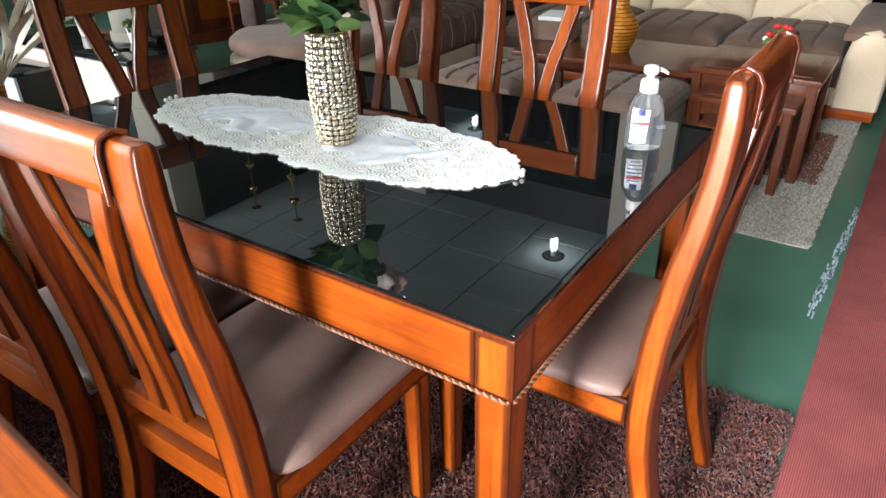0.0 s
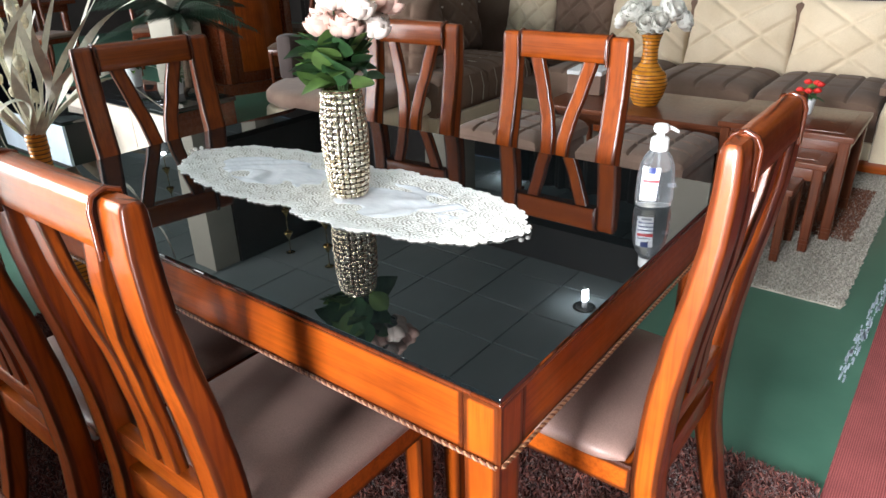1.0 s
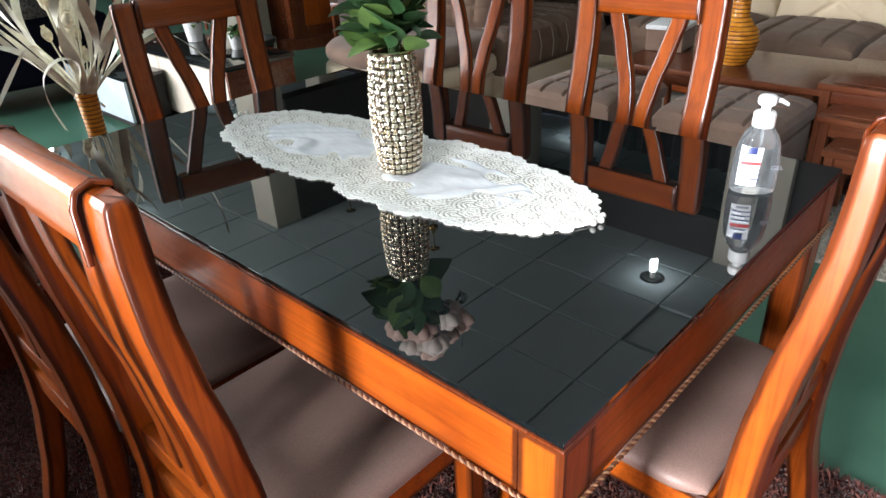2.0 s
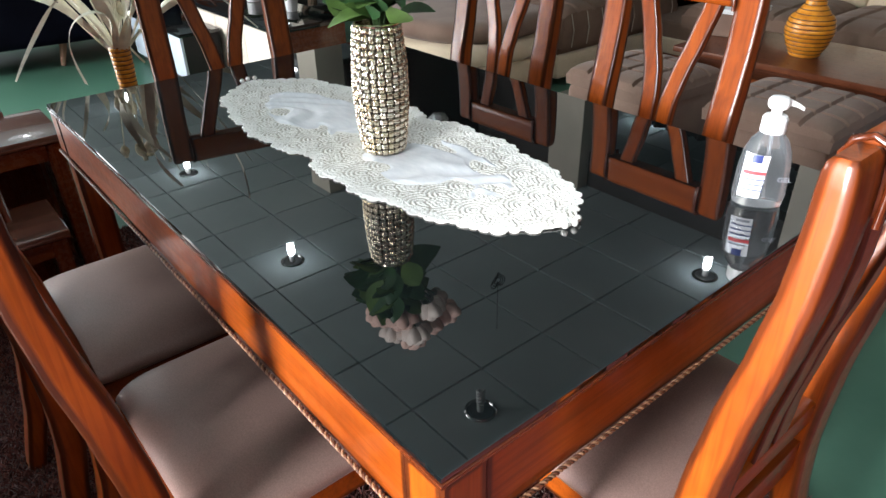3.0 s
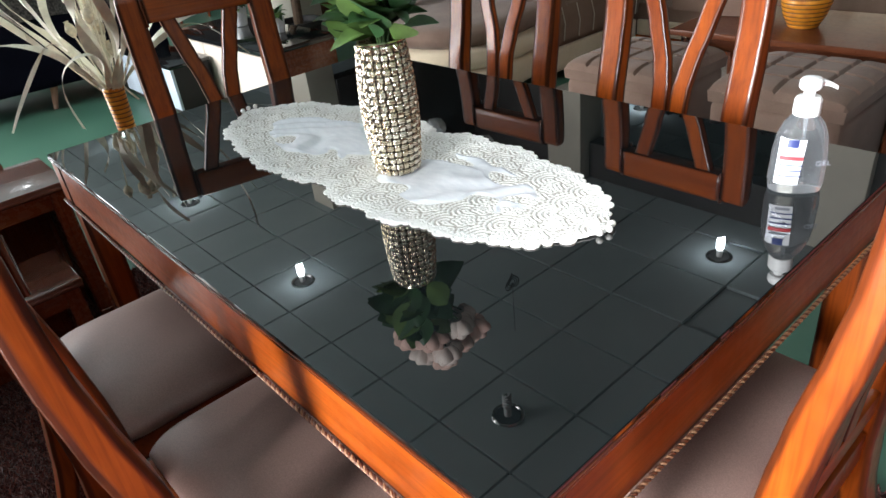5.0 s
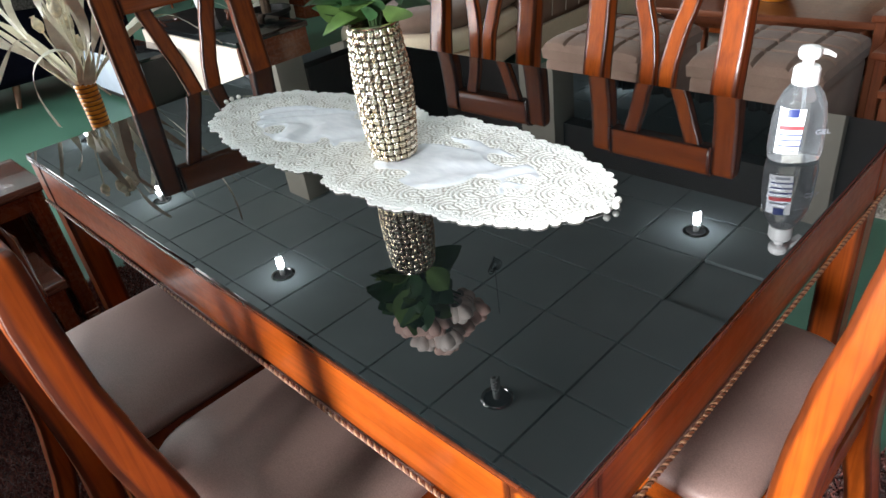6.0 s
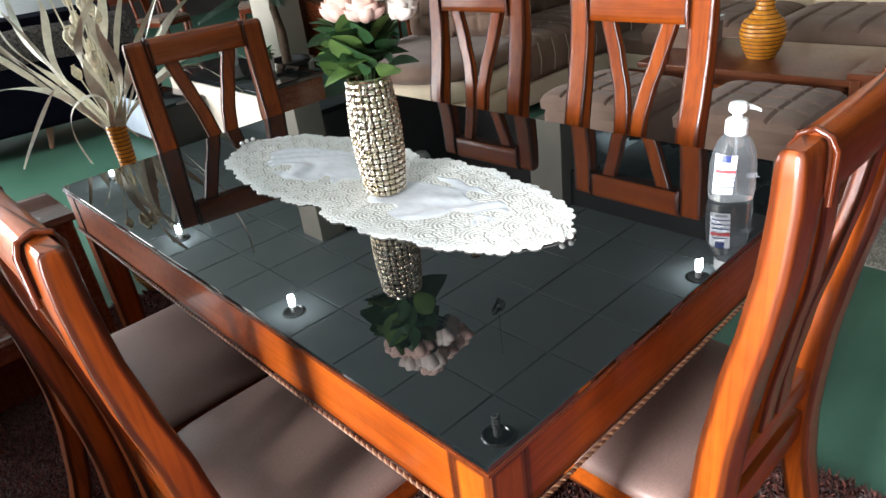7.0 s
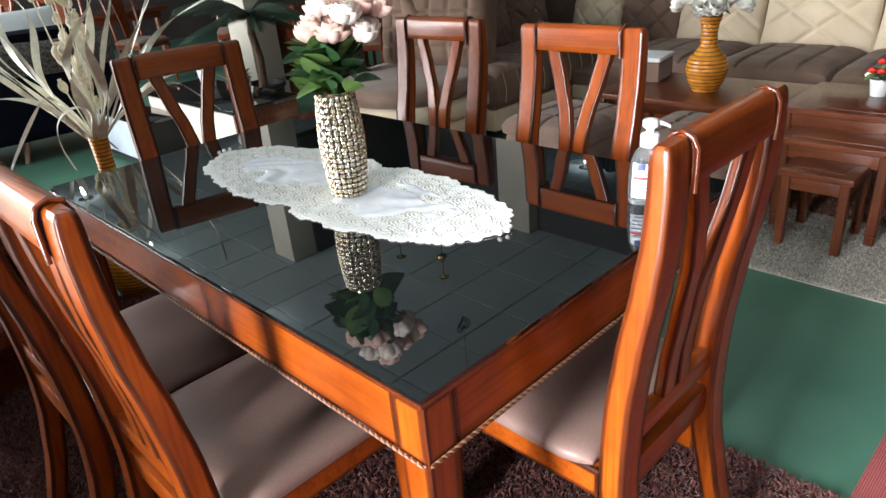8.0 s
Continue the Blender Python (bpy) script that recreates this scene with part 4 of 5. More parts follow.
def gel_bottle():
    t = thing("gel_bottle", "clear plastic hand gel bottle with white pump on the table", "bottle", pose(0.787, 0.104, TZ + 0.0008, 0, 0, -56) @ Matrix.Diagonal((1.12, 1.12, 0.935, 1)))
    rows = [(0.0, 0.031, 0.02), (0.003, 0.035, 0.0235), (0.02, 0.037, 0.0245), (0.07, 0.036, 0.024), (0.1, 0.0325, 0.0225), (0.12, 0.026, 0.019), (0.132, 0.018, 0.0155), (0.138, 0.0135, 0.0135), (0.146, 0.0132, 0.0132)]

    def shell(k, top=0.146, seg=40):
        bm = bmesh.new()
        rings = []
        for z, a, b in rows:
            if z > top:
                break
            rings.append([bm.verts.new(((a - k) * math.copysign(abs(math.cos(q)) ** 0.8, math.cos(q)), (b - k) * math.copysign(abs(math.sin(q)) ** 0.8, math.sin(q)), z + (k if z == 0 else 0))) for q in [2 * math.pi * i / seg for i in range(seg)]])
        for p, q in zip(rings, rings[1:]):
            for i in range(seg):
                bm.faces.new((p[i], p[(i + 1) % seg], q[(i + 1) % seg], q[i]))
        bm.faces.new(rings[0][::-1])
        bm.faces.new(rings[-1])
        return bm

    o = part("body", shell(0), "clear", t, "clear moulded plastic body")
    o.visible_shadow = False
    part("collar", lathe([(0.0172, 0.136), (0.0178, 0.138), (0.0175, 0.16), (0.015, 0.165), (0.006, 0.166)], 32), "pump", t)
    p = bmesh.new()
    merge(p, lathe([(0.0075, 0.165), (0.0075, 0.176), (0.0125, 0.178), (0.0145, 0.182), (0.0145, 0.191), (0.012, 0.196), (0.003, 0.198)], 28))
    st = [((0.004 + k * 0.0085, 0, 0.1885 - 0.0009 * k * k), 0.0078 - 0.0006 * k, 0.0062 - 0.0007 * k, (0, 1, 0), (0, 0, 1)) for k in range(5)]
    loft(st, p)
    p.transform(pose(0, 0, 0, 0, 0, 24))
    part("pump_head", p, "pump", t)
    part("dip_tube", tube([(0, 0, 0.143), (0.002, 0, 0.08), (0.008, 0, 0.012)], 0.0026, 8), "clear", t).visible_shadow = False

    def on_front(x0, x1, z0, z1, mat, off, name, parent, skew=0.0, label=""):
        bm = bmesh.new()
        n = 12
        prev = None
        for i in range(n + 1):
            x = x0 + (x1 - x0) * i / n
            pair = []
            for z in (z0, z1):
                a, b = lerp_table([(r[0], r[1], r[2]) for r in rows], z)
                c = min(0.999, abs(x) / a) ** (1 / 0.8)
                y = -(b) * (1 - c * c) ** 0.4 - off
                pair.append(bm.verts.new((x + skew * (z - z0), y, z)))
            if prev:
                bm.faces.new((prev[0], pair[0], pair[1], prev[1]))
            prev = pair
        return part(name, bm, mat, parent, label)

    lb = on_front(-0.032, -0.002, 0.02, 0.1, "label_white", 0.0006, "label", t, 0.05, "white paper label with blue, red and grey marks")
    on_front(-0.022, -0.008, 0.086, 0.1, "label_blue", 0.001, "mark", lb, 0.05)
    on_front(-0.0295, 0.0, 0.064, 0.071, "label_red", 0.001, "bar", lb, 0.05)
    on_front(-0.028, -0.004, 0.075, 0.078, "label_grey", 0.001, "bar", lb, 0.05)
    for z in (0.054, 0.044, 0.034):
        on_front(-0.0295, 0.0, z, z + 0.0022, "label_blue", 0.001, "bar", lb, 0.05)
    on_front(-0.025, -0.006, 0.023, 0.028, "label_grey", 0.001, "bar", lb, 0.05)
    cu = bpy.data.curves.new("letters", "FONT")
    cu.body, cu.size, cu.extrude = "GEL", 0.022, 0.0003
    tmp = bpy.data.objects.new("letters", cu)
    me = bpy.data.meshes.new_from_object(tmp)
    bpy.data.objects.remove(tmp)
    me.materials.append(M["label_grey"])
    g = new("letters", me)
    g.parent = t
    g.matrix_basis = pose(0.0165, -0.0248, 0.055, 90, 0, 8) @ Matrix.Scale(0.55, 4)
    tagged(g, "printed letters on the bottle")


gel_bottle()

# ---- sofas ----


def seams(lines, depth, width):
    """Relief of stitched seams: lines are (a, b, c) of a*u + b*v = c."""
    def fn(u, v):
        z = 0
        for a, b, c in lines:
            z = min(z, groove((a * u + b * v - c) / math.hypot(a, b), width))
        return depth * z
    return fn


def back_cushion(t, m, w, h, mat, lines, thick=0.17):
    b = pillow(w * 1.04, h * 1.04, thick * 1.25, fn=seams(lines, 0.02, 0.05))
    b.transform(m)
    return part("back_cushion", b, mat, t, sharp=70, label="%s quilted back cushion" % ("cream" if mat == "sofa_cream" else "brown"))


DIAMOND = [(1, 1.15, 0.5), (1, 1.1, -0.4), (1, -1.1, 0.42), (1, -0.95, -0.5)]
CROSS = [(1, 1, 0), (1, -1, 0), (1, 1, 0.8), (1, -1, 0.8), (1, 1, -0.8), (1, -1, -0.8)]


def seat_tuft(u, v):
    z = 0
    for k in (-0.5, 0.0, 0.5):
        z = min(z, groove(u - k, 0.03))
    for k in (-0.33, 0.35):
        z = min(z, 0.6 * groove(v - k, 0.04))
    return 0.016 * z


def corner_sofa():
    t = thing("corner_sofa", "brown suede corner sofa with cream quilted back cushions", "sofa")
    # long run along the back, front facing -x
    part("base", box(3.78, 4.72, -0.05, 3.3, 0.1, 0.3, 0.02, 3), "sofa_brown", t)
    part("plinth", box(3.765, 4.7, -0.27, 2.38, 0.03, 0.099, 0.008), "wood_y", t, "varnished wooden plinth")
    part("trim", box(3.757, 3.79, -0.05, 2.36, 0.1, 0.2, 0.012, 3), "sofa_cream", t, "cream front band")
    for y0, y1 in ((-0.045, 0.62), (0.625, 1.33), (1.335, 2.1)):
        s = pad(0.8, y1 - y0, 0.17, 40, 40, lambda u, v: seat_tuft(v, u), 0.4)
        s.transform(Matrix.Translation((4.14, (y0 + y1) / 2, 0.285)))
        part("seat_cushion", s, "sofa_brown", t, "brown channel-tufted seat cushion")
    part("backrest", box(4.6, 4.82, -0.06, 3.35, 0.1, 0.86, 0.05, 4), "sofa_brown", t)
    for y, w, mat, ln in ((0.27, 0.68, "sofa_cream", DIAMOND), (0.965, 0.7, "sofa_cream", DIAMOND), (1.63, 0.62, "sofa_cream", DIAMOND), (2.18, 0.5, "sofa_brown", CROSS), (2.66, 0.46, "sofa_cream", CROSS)):
        m = pose(4.6, y, 0.635, 0, -76, 0) @ pose(0, 0, 0, 0, 0, 90)
        back_cushion(t, m, w, 0.5, mat, ln)
    # arm at the end
    a = bmesh.new()
    prof = [(0.0, 0.1), (0.0, 0.36), (0.02, 0.46), (0.07, 0.52), (0.14, 0.535), (0.2, 0.5), (0.23, 0.43), (0.23, 0.1)]
    for k, x in enumerate((3.74, 3.76, 4.72, 4.74)):
        s = 0.93 if k in (0, 3) else 1.0
        ring = [a.verts.new((x, -0.05 - 0.115 - (p - 0.115) * s, 0.1 + (z - 0.1) * s)) for p, z in prof]
        if k:
            for i in range(len(prof)):
                a.faces.new((prev[i], prev[(i + 1) % 8], ring[(i + 1) % 8], ring[i]))
        else:
            a.faces.new(ring)
        prev = ring
    a.faces.new(prev[::-1])
    bmesh.ops.recalc_face_normals(a, faces=a.faces[:])
    part("arm", a, "sofa_cream", t, "rounded cream arm", sharp=60)
    cap = pad(0.98, 0.28, 0.09, 20, 16, None, 0.5)
    cap.transform(Matrix.Translation((4.24, -0.165, 0.47)))
    part("arm_cap", cap, "sofa_brown", t, "brown padded arm top")
    # return run, front facing -y
    part("base", box(2.92, 4.6, 2.4, 3.35, 0.16, 0.3, 0.02, 3), "sofa_brown", t)
    part("trim", box(2.9, 3.77, 2.37, 2.41, 0.06, 0.2, 0.012, 3), "sofa_cream", t, "cream front band")
    part("trim", box(2.89, 2.925, 2.37, 3.35, 0.06, 0.2, 0.012, 3), "sofa_cream", t, "cream front band")
    for x0, x1 in ((2.91, 3.5), (3.505, 4.1)):
        s = pad(x1 - x0, 0.66, 0.24, 36, 36, lambda u, v: seat_tuft(u, v), 0.3)
        s.transform(Matrix.Translation(((x0 + x1) / 2, 2.69, 0.24)))
        part("seat_cushion", s, "sofa_brown", t, "brown channel-tufted seat cushion")
        for k in range(4):
            x = x0 + (x1 - x0) * (0.14 + 0.24 * k)
            part("stitching", tube([(x, 2.358, 0.24), (x + 0.004, 2.352, 0.34), (x + 0.002, 2.375, 0.43), (x - 0.01, 2.45, 0.462), (x - 0.02, 2.6, 0.474)], 0.0035, 5), "stitch", t, "pale stitched seam")
    part("backrest", box(2.9, 4.6, 3.2, 3.4, 0.1, 0.88, 0.05, 4), "sofa_brown", t)
    for x, w in ((3.12, 0.5), (3.62, 0.52), (4.12, 0.5)):
        m = pose(x, 3.1, 0.68, 76, 0, 0)
        back_cushion(t, m, w, 0.5, "sofa_brown", CROSS, 0.2)
        for dx, dz in ((-0.12, 0.1), (0.12, 0.1), (0, -0.05)):
            b = bmesh.new()
            bmesh.ops.create_uvsphere(b, u_segments=12, v_segments=8, radius=0.009)
            b.transform(Matrix.Translation((x + dx, 2.925 + 0.03, 0.72 + dz)))
            part("button", b, "stitch", t)


corner_sofa()


def rounded_armchair():
    t = thing("rounded_armchair", "taupe velvet armchair with a rounded seat cushion and cream base", "armchair", pose(2.68, 2.92, 0, 0, 0, 12))

    def slab(rx, ry, z0, z1, mat, name, r=0.03, lab=""):
        bm = bmesh.new()
        rows = [(-r, z0), (0, z0 + r * 0.7), (0.004, (z0 + z1) / 2), (0, z1 - r * 0.7), (-r * 0.6, z1 - r * 0.15), (-r * 2.2, z1)]
        rings = []
        for d, z in rows:
            ring = []
            for i in range(56):
                a = 2 * math.pi * i / 56
                c, s = math.cos(a), math.sin(a)
                e = 0.75 if c < 0 else 0.42
                ring.append(bm.verts.new(((rx + d) * math.copysign(abs(c) ** e, c), (ry + d) * math.copysign(abs(s) ** 0.8, s), z)))
            rings.append(ring)
        for p, q in zip(rings, rings[1:]):
            for i in range(56):
                bm.faces.new((p[i], p[(i + 1) % 56], q[(i + 1) % 56], q[i]))
        bm.faces.new(rings[0][::-1])
        bm.faces.new(rings[-1])
        return part(name, bm, mat, t, lab, sharp=60)

    slab(0.56, 0.5, 0.06, 0.22, "sofa_cream", "base", 0.02, "cream upholstered base")
    slab(0.58, 0.52, 0.222, 0.345, "sofa_cream", "seat_layer", 0.035)
    slab(0.57, 0.51, 0.346, 0.46, "pouf", "seat_cushion", 0.045)
    bk = pad(0.9, 0.5, 0.2, 60, 40, lambda u, v: 0.02 * min(groove(math.sin(u * 9), 0.3), groove(math.sin(v * 7), 0.3)), 0.5)
    bk.transform(pose(0.42, 0.0, 0.68, 0, -80, 0) @ pose(0, 0, 0, 0, 0, 90))
    part("backrest", bk, "sofa_brown", t, "tufted brown backrest", sharp=70)
    part("arm", box(-0.12, 0.02, 0.4, 0.53, 0.44, 0.74, 0.045, 4), "greige", t)
    for x, y in ((-0.35, -0.3), (-0.35, 0.3), (0.45, -0.35), (0.45, 0.35)):
        part("leg", place(lathe([(0.018, 0.0), (0.025, 0.061)], 14), x, y, 0), "walnut_z", t)


def place(bm, x, y, z):
    bm.transform(Matrix.Translation((x, y, z)))
    return bm


rounded_armchair()


def pouf(x, y, a=0):
    t = thing("pouf", "square taupe suede pouf with a button-tufted top", "pouf", pose(x, y, 0.008, 0, 0, a), "poufs beside the coffee table")
    W = 0.5
    part("body", box(-W / 2, W / 2, -W / 2, W / 2, 0.035, 0.34, 0.04, 4), "pouf", t)
    top = pad(W + 0.012, W + 0.012, 0.1, 44, 44, lambda u, v: 0.02 * min(groove(math.sin((u + 1) * math.pi * 2), 0.16), groove(math.sin((v + 1) * math.pi * 2), 0.16)), 0.4)
    top.transform(Matrix.Translation((0, 0, 0.335)))
    part("top", top, "pouf", t)
    for i in (-0.5, 0, 0.5):
        for j in (-0.5, 0, 0.5):
            b = bmesh.new()
            bmesh.ops.create_uvsphere(b, u_segments=10, v_segments=6, radius=0.009)
            part("button", place(b, i * W / 2, j * W / 2, 0.418), "pouf", t)
    for i in (-1, 1):
        for j in (-1, 1):
            part("foot", place(lathe([(0.018, 0.0), (0.024, 0.036)], 12), i * 0.2, j * 0.2, 0), "walnut_z", t)


pouf(2.44, 0.74)
pouf(2.4, 1.42, -3)


def coffee_table():
    t = thing("coffee_table", "dark walnut coffee table with curved legs on the grey rug", "table")
    part("top", box(2.72, 3.32, 0.48, 1.5, 0.425, 0.455, 0.008, 3), "walnut", t)
    part("apron", box(2.78, 3.26, 0.54, 1.44, 0.36, 0.4245, 0.005), "walnut", t)
    for x in (2.78, 3.26):
        for y in (0.54, 1.44):
            sx, sy = (1 if x < 3 else -1), (1 if y < 1 else -1)
            pts = [(x, y, 0.4), (x - 0.03 * sx, y - 0.03 * sy, 0.32), (x + 0.01 * sx, y + 0.01 * sy, 0.18), (x + 0.015 * sx, y + 0.015 * sy, 0.08), (x - 0.03 * sx, y - 0.03 * sy, 0.012)]
            part("leg", tube(pts, 0.026, 10, taper=[1, 1.15, 0.8, 0.7, 0.9]), "walnut_z", t, sharp=60)


coffee_table()


def ringed_vase(name, label, profile, m, rings):
    """A vase wound with cane: ochre body with raised dark-edged rings."""
    t = thing(name, label, "vase", m)
    zs = [z for r, z in profile]
    rows = []
    n = rings * 6
    for k in range(n + 1):
        z = zs[0] + (zs[-1] - zs[0]) * k / n
        r, = lerp_table([(q[1], q[0]) for q in profile], z)
        rows.append((r + 0.0022 * abs(math.sin(math.pi * k / 6)) , z))
    part("body", lathe(rows, 44), "ochre", t, sharp=75)
    dk = bmesh.new()
    for k in range(0, n + 1, 6):
        z = zs[0] + (zs[-1] - zs[0]) * k / n
        r, = lerp_table([(q[1], q[0]) for q in profile], z)
        h = (zs[-1] - zs[0]) / rings
        lathe([(r + 0.0002, z - h * 0.13), (r + 0.0016, z - h * 0.1), (r + 0.0016, z + h * 0.1), (r + 0.0002, z + h * 0.13)], 40, dk, cap=False)
    part("winding", dk, "ochre_dark", t, "dark winding between the cane rings", kind="stuff")
    return t


yv = ringed_vase("striped_vase", "ochre ringed vase with white roses on the coffee table", [(0.06, 0.0), (0.066, 0.01), (0.09, 0.06), (0.104, 0.115), (0.095, 0.165), (0.062, 0.2), (0.042, 0.23), (0.038, 0.29), (0.043, 0.34), (0.055, 0.375)], pose(2.98, 0.985, 0.4555), 20)
rnd = random.Random(8)
for k in range(14):
    a, el = k * 2.4, 0.15 + 0.85 * ((k * 7) % 14) / 14
    c = Vector((0.15 * math.cos(a) * math.cos(el), 0.15 * math.sin(a) * math.cos(el), 0.42 + 0.13 * math.sin(el)))
    q = Vector((0, 0, 1)).rotation_difference(Vector((c.x, c.y, 0.08)).normalized())
    rose(yv, Matrix.Translation(c) @ q.to_matrix().to_4x4(), 0.056, "rose_white")
for k in range(26):
    b = bmesh.new()
    add_vf(b, leaf_vf(0.06, 0.017, 0.4), pose(0, 0, 0.385, 0, 0, k * 137.5) @ pose(0, 0.03, 0.015, rnd.uniform(0, 50)))
    part("leaf", b, "leaf", yv)


def nest_table(name, label, x0, x1, y0, y1, h, kx, kz, group, leg=0.045, frame_top=True):
    t = thing(name, label, "table", None, group)
    part("top", box(x0, x1, y0, y1, h - 0.028, h, 0.007, 3), kx if frame_top else "mahog_top", t)
    if not frame_top:
        part("bead", box(x0 + 0.004, x1 - 0.004, y0 - 0.006, y0 - 0.0005, h - 0.022, h - 0.012, 0.0025, 2), "mahog_top", t, "raised bead along the top's edge")
        for x in (x0 + 0.03, x1 - 0.05):
            part("side_panel", box(x, x + 0.02, y0 + leg + 0.013, y1 - leg - 0.013, 0.03, h - 0.0285, 0.002), kz, t)
        part("back_panel", box(x0 + leg + 0.013, x1 - leg - 0.013, y1 - 0.064, y1 - 0.046, 0.03, h - 0.0285, 0.002), kz, t)
    if frame_top:
        part("inlay", box(x0 + 0.05, x1 - 0.05, y0 + 0.05, y1 - 0.05, h - 0.004, h + 0.0025, 0.002), "walnut", t, "dark inlaid panel")
    part("apron", box(x0 + 0.02, x1 - 0.02, y0 + 0.02, y0 + 0.04, h - 0.085, h - 0.0285, 0.003), kx, t)
    part("apron", box(x0 + 0.02, x0 + 0.04, y0 + 0.041, y1 - 0.041, h - 0.085, h - 0.0285, 0.003), kx, t)
    part("apron", box(x0 + 0.02, x1 - 0.02, y1 - 0.04, y1 - 0.02, h - 0.085, h - 0.0285, 0.003), kx, t)
    for x in (x0 + 0.012, x1 - 0.012 - leg):
        for y in (y0 + 0.012, y1 - 0.012 - leg):
            c = (x + leg / 2, y + leg / 2)
            st = [((*c, z), leg / 2 * f, leg / 2 * f, (1, 0, 0), (0, 1, 0)) for z, f in ((0.012, 0.95), (0.05, 0.95), (0.052, 1.06), (0.056, 1.06), (0.058, 0.96), (0.068, 0.96), (0.07, 1.06), (0.074, 1.06), (0.076, 0.97), (h - 0.0286, 1.0))]
            part("leg", loft(st), kz, t)
    return t


NG = "nest of side tables by the sofa"
nest_table("side_table", "walnut side table, largest of a nest, beside the sofa", 2.66, 3.2, -0.07, 0.5, 0.5, "walnut", "walnut_z", NG)
nest_table("side_table", "middle walnut side table pulled out of its nest", 2.47, 2.95, -0.015, 0.43, 0.42, "walnut", "walnut_z", NG, 0.04)
nest_table("side_table", "smallest walnut side table pulled out of its nest", 2.3, 2.62, 0.065, 0.345, 0.345, "walnut", "walnut_z", NG, 0.036)


def small_pot(name, label, m, r, h, petals, mat, leaves, rnd):
    t = thing(name, label, "plant", m)
    part("pot", lathe([(r * 0.7, 0), (r * 0.74, 0.003), (r * 0.97, h * 0.93), (r, h * 0.94), (r, h), (r * 0.92, h), (r * 0.9, h * 0.85), (r * 0.2, h * 0.84)], 36), "white_pot", t, "white pot")
    for k in range(leaves):
        b = bmesh.new()
        L = r * rnd.uniform(0.9, 1.6)
        add_vf(b, leaf_vf(L, L * 0.28, rnd.uniform(0.2, 0.7)), pose(0, 0, h * 0.86, 0, 0, k * 137.5) @ pose(0, r * 0.3 * rnd.random(), rnd.uniform(0, r), rnd.uniform(0, 70)))
        part("leaf", b, "leaf_light" if k % 3 == 0 else "leaf", t)
    for k in range(petals):
        a = k * 2.4
        rose(t, Matrix.Translation((r * 1.1 * math.cos(a), r * 1.1 * math.sin(a), h + r * (0.3 + 0.6 * (k % 3)))), round(r * 0.42, 3), mat if k % 3 else "rose_white")
    return t


small_pot("flower_pot", "small white pot of red and white flowers on the side table", pose(3.0, 0.2, 0.503), 0.042, 0.075, 9, "red_petal", 22, random.Random(4))

# white patterned box on the coffee table's far end
bx = thing("tissue_box", "pale box with a patterned lid on the coffee table", "box", pose(3.14, 1.4, 0.456, 0, 0, 8))
part("body", box(-0.11, 0.11, -0.1, 0.1, 0, 0.11, 0.008, 3), "pouf", bx)
part("lid", box(-0.115, 0.115, -0.105, 0.105, 0.111, 0.135, 0.006, 3), "white_cloth", bx, "white patterned lid")

# ---- left side: side tables, floor vase, cabinet ----
NG2 = "nest of side tables behind the dining table"
nest_table("side_table", "mahogany side table, larger of a nest", -0.62, -0.02, 2.3, 3.05, 0.56, "mahog_x", "mahog_z", NG2, 0.05, False)
nest_table("side_table", "middle mahogany side table pulled out of its nest", -0.5, 0.09, 1.97, 2.29, 0.55, "mahog_x", "mahog_z", NG2, 0.05, False)
nest_table("side_table", "smaller mahogany side table pulled out of its nest", -0.45, -0.02, 1.69, 1.96, 0.36, "mahog_x", "mahog_z", NG2, 0.045, False)


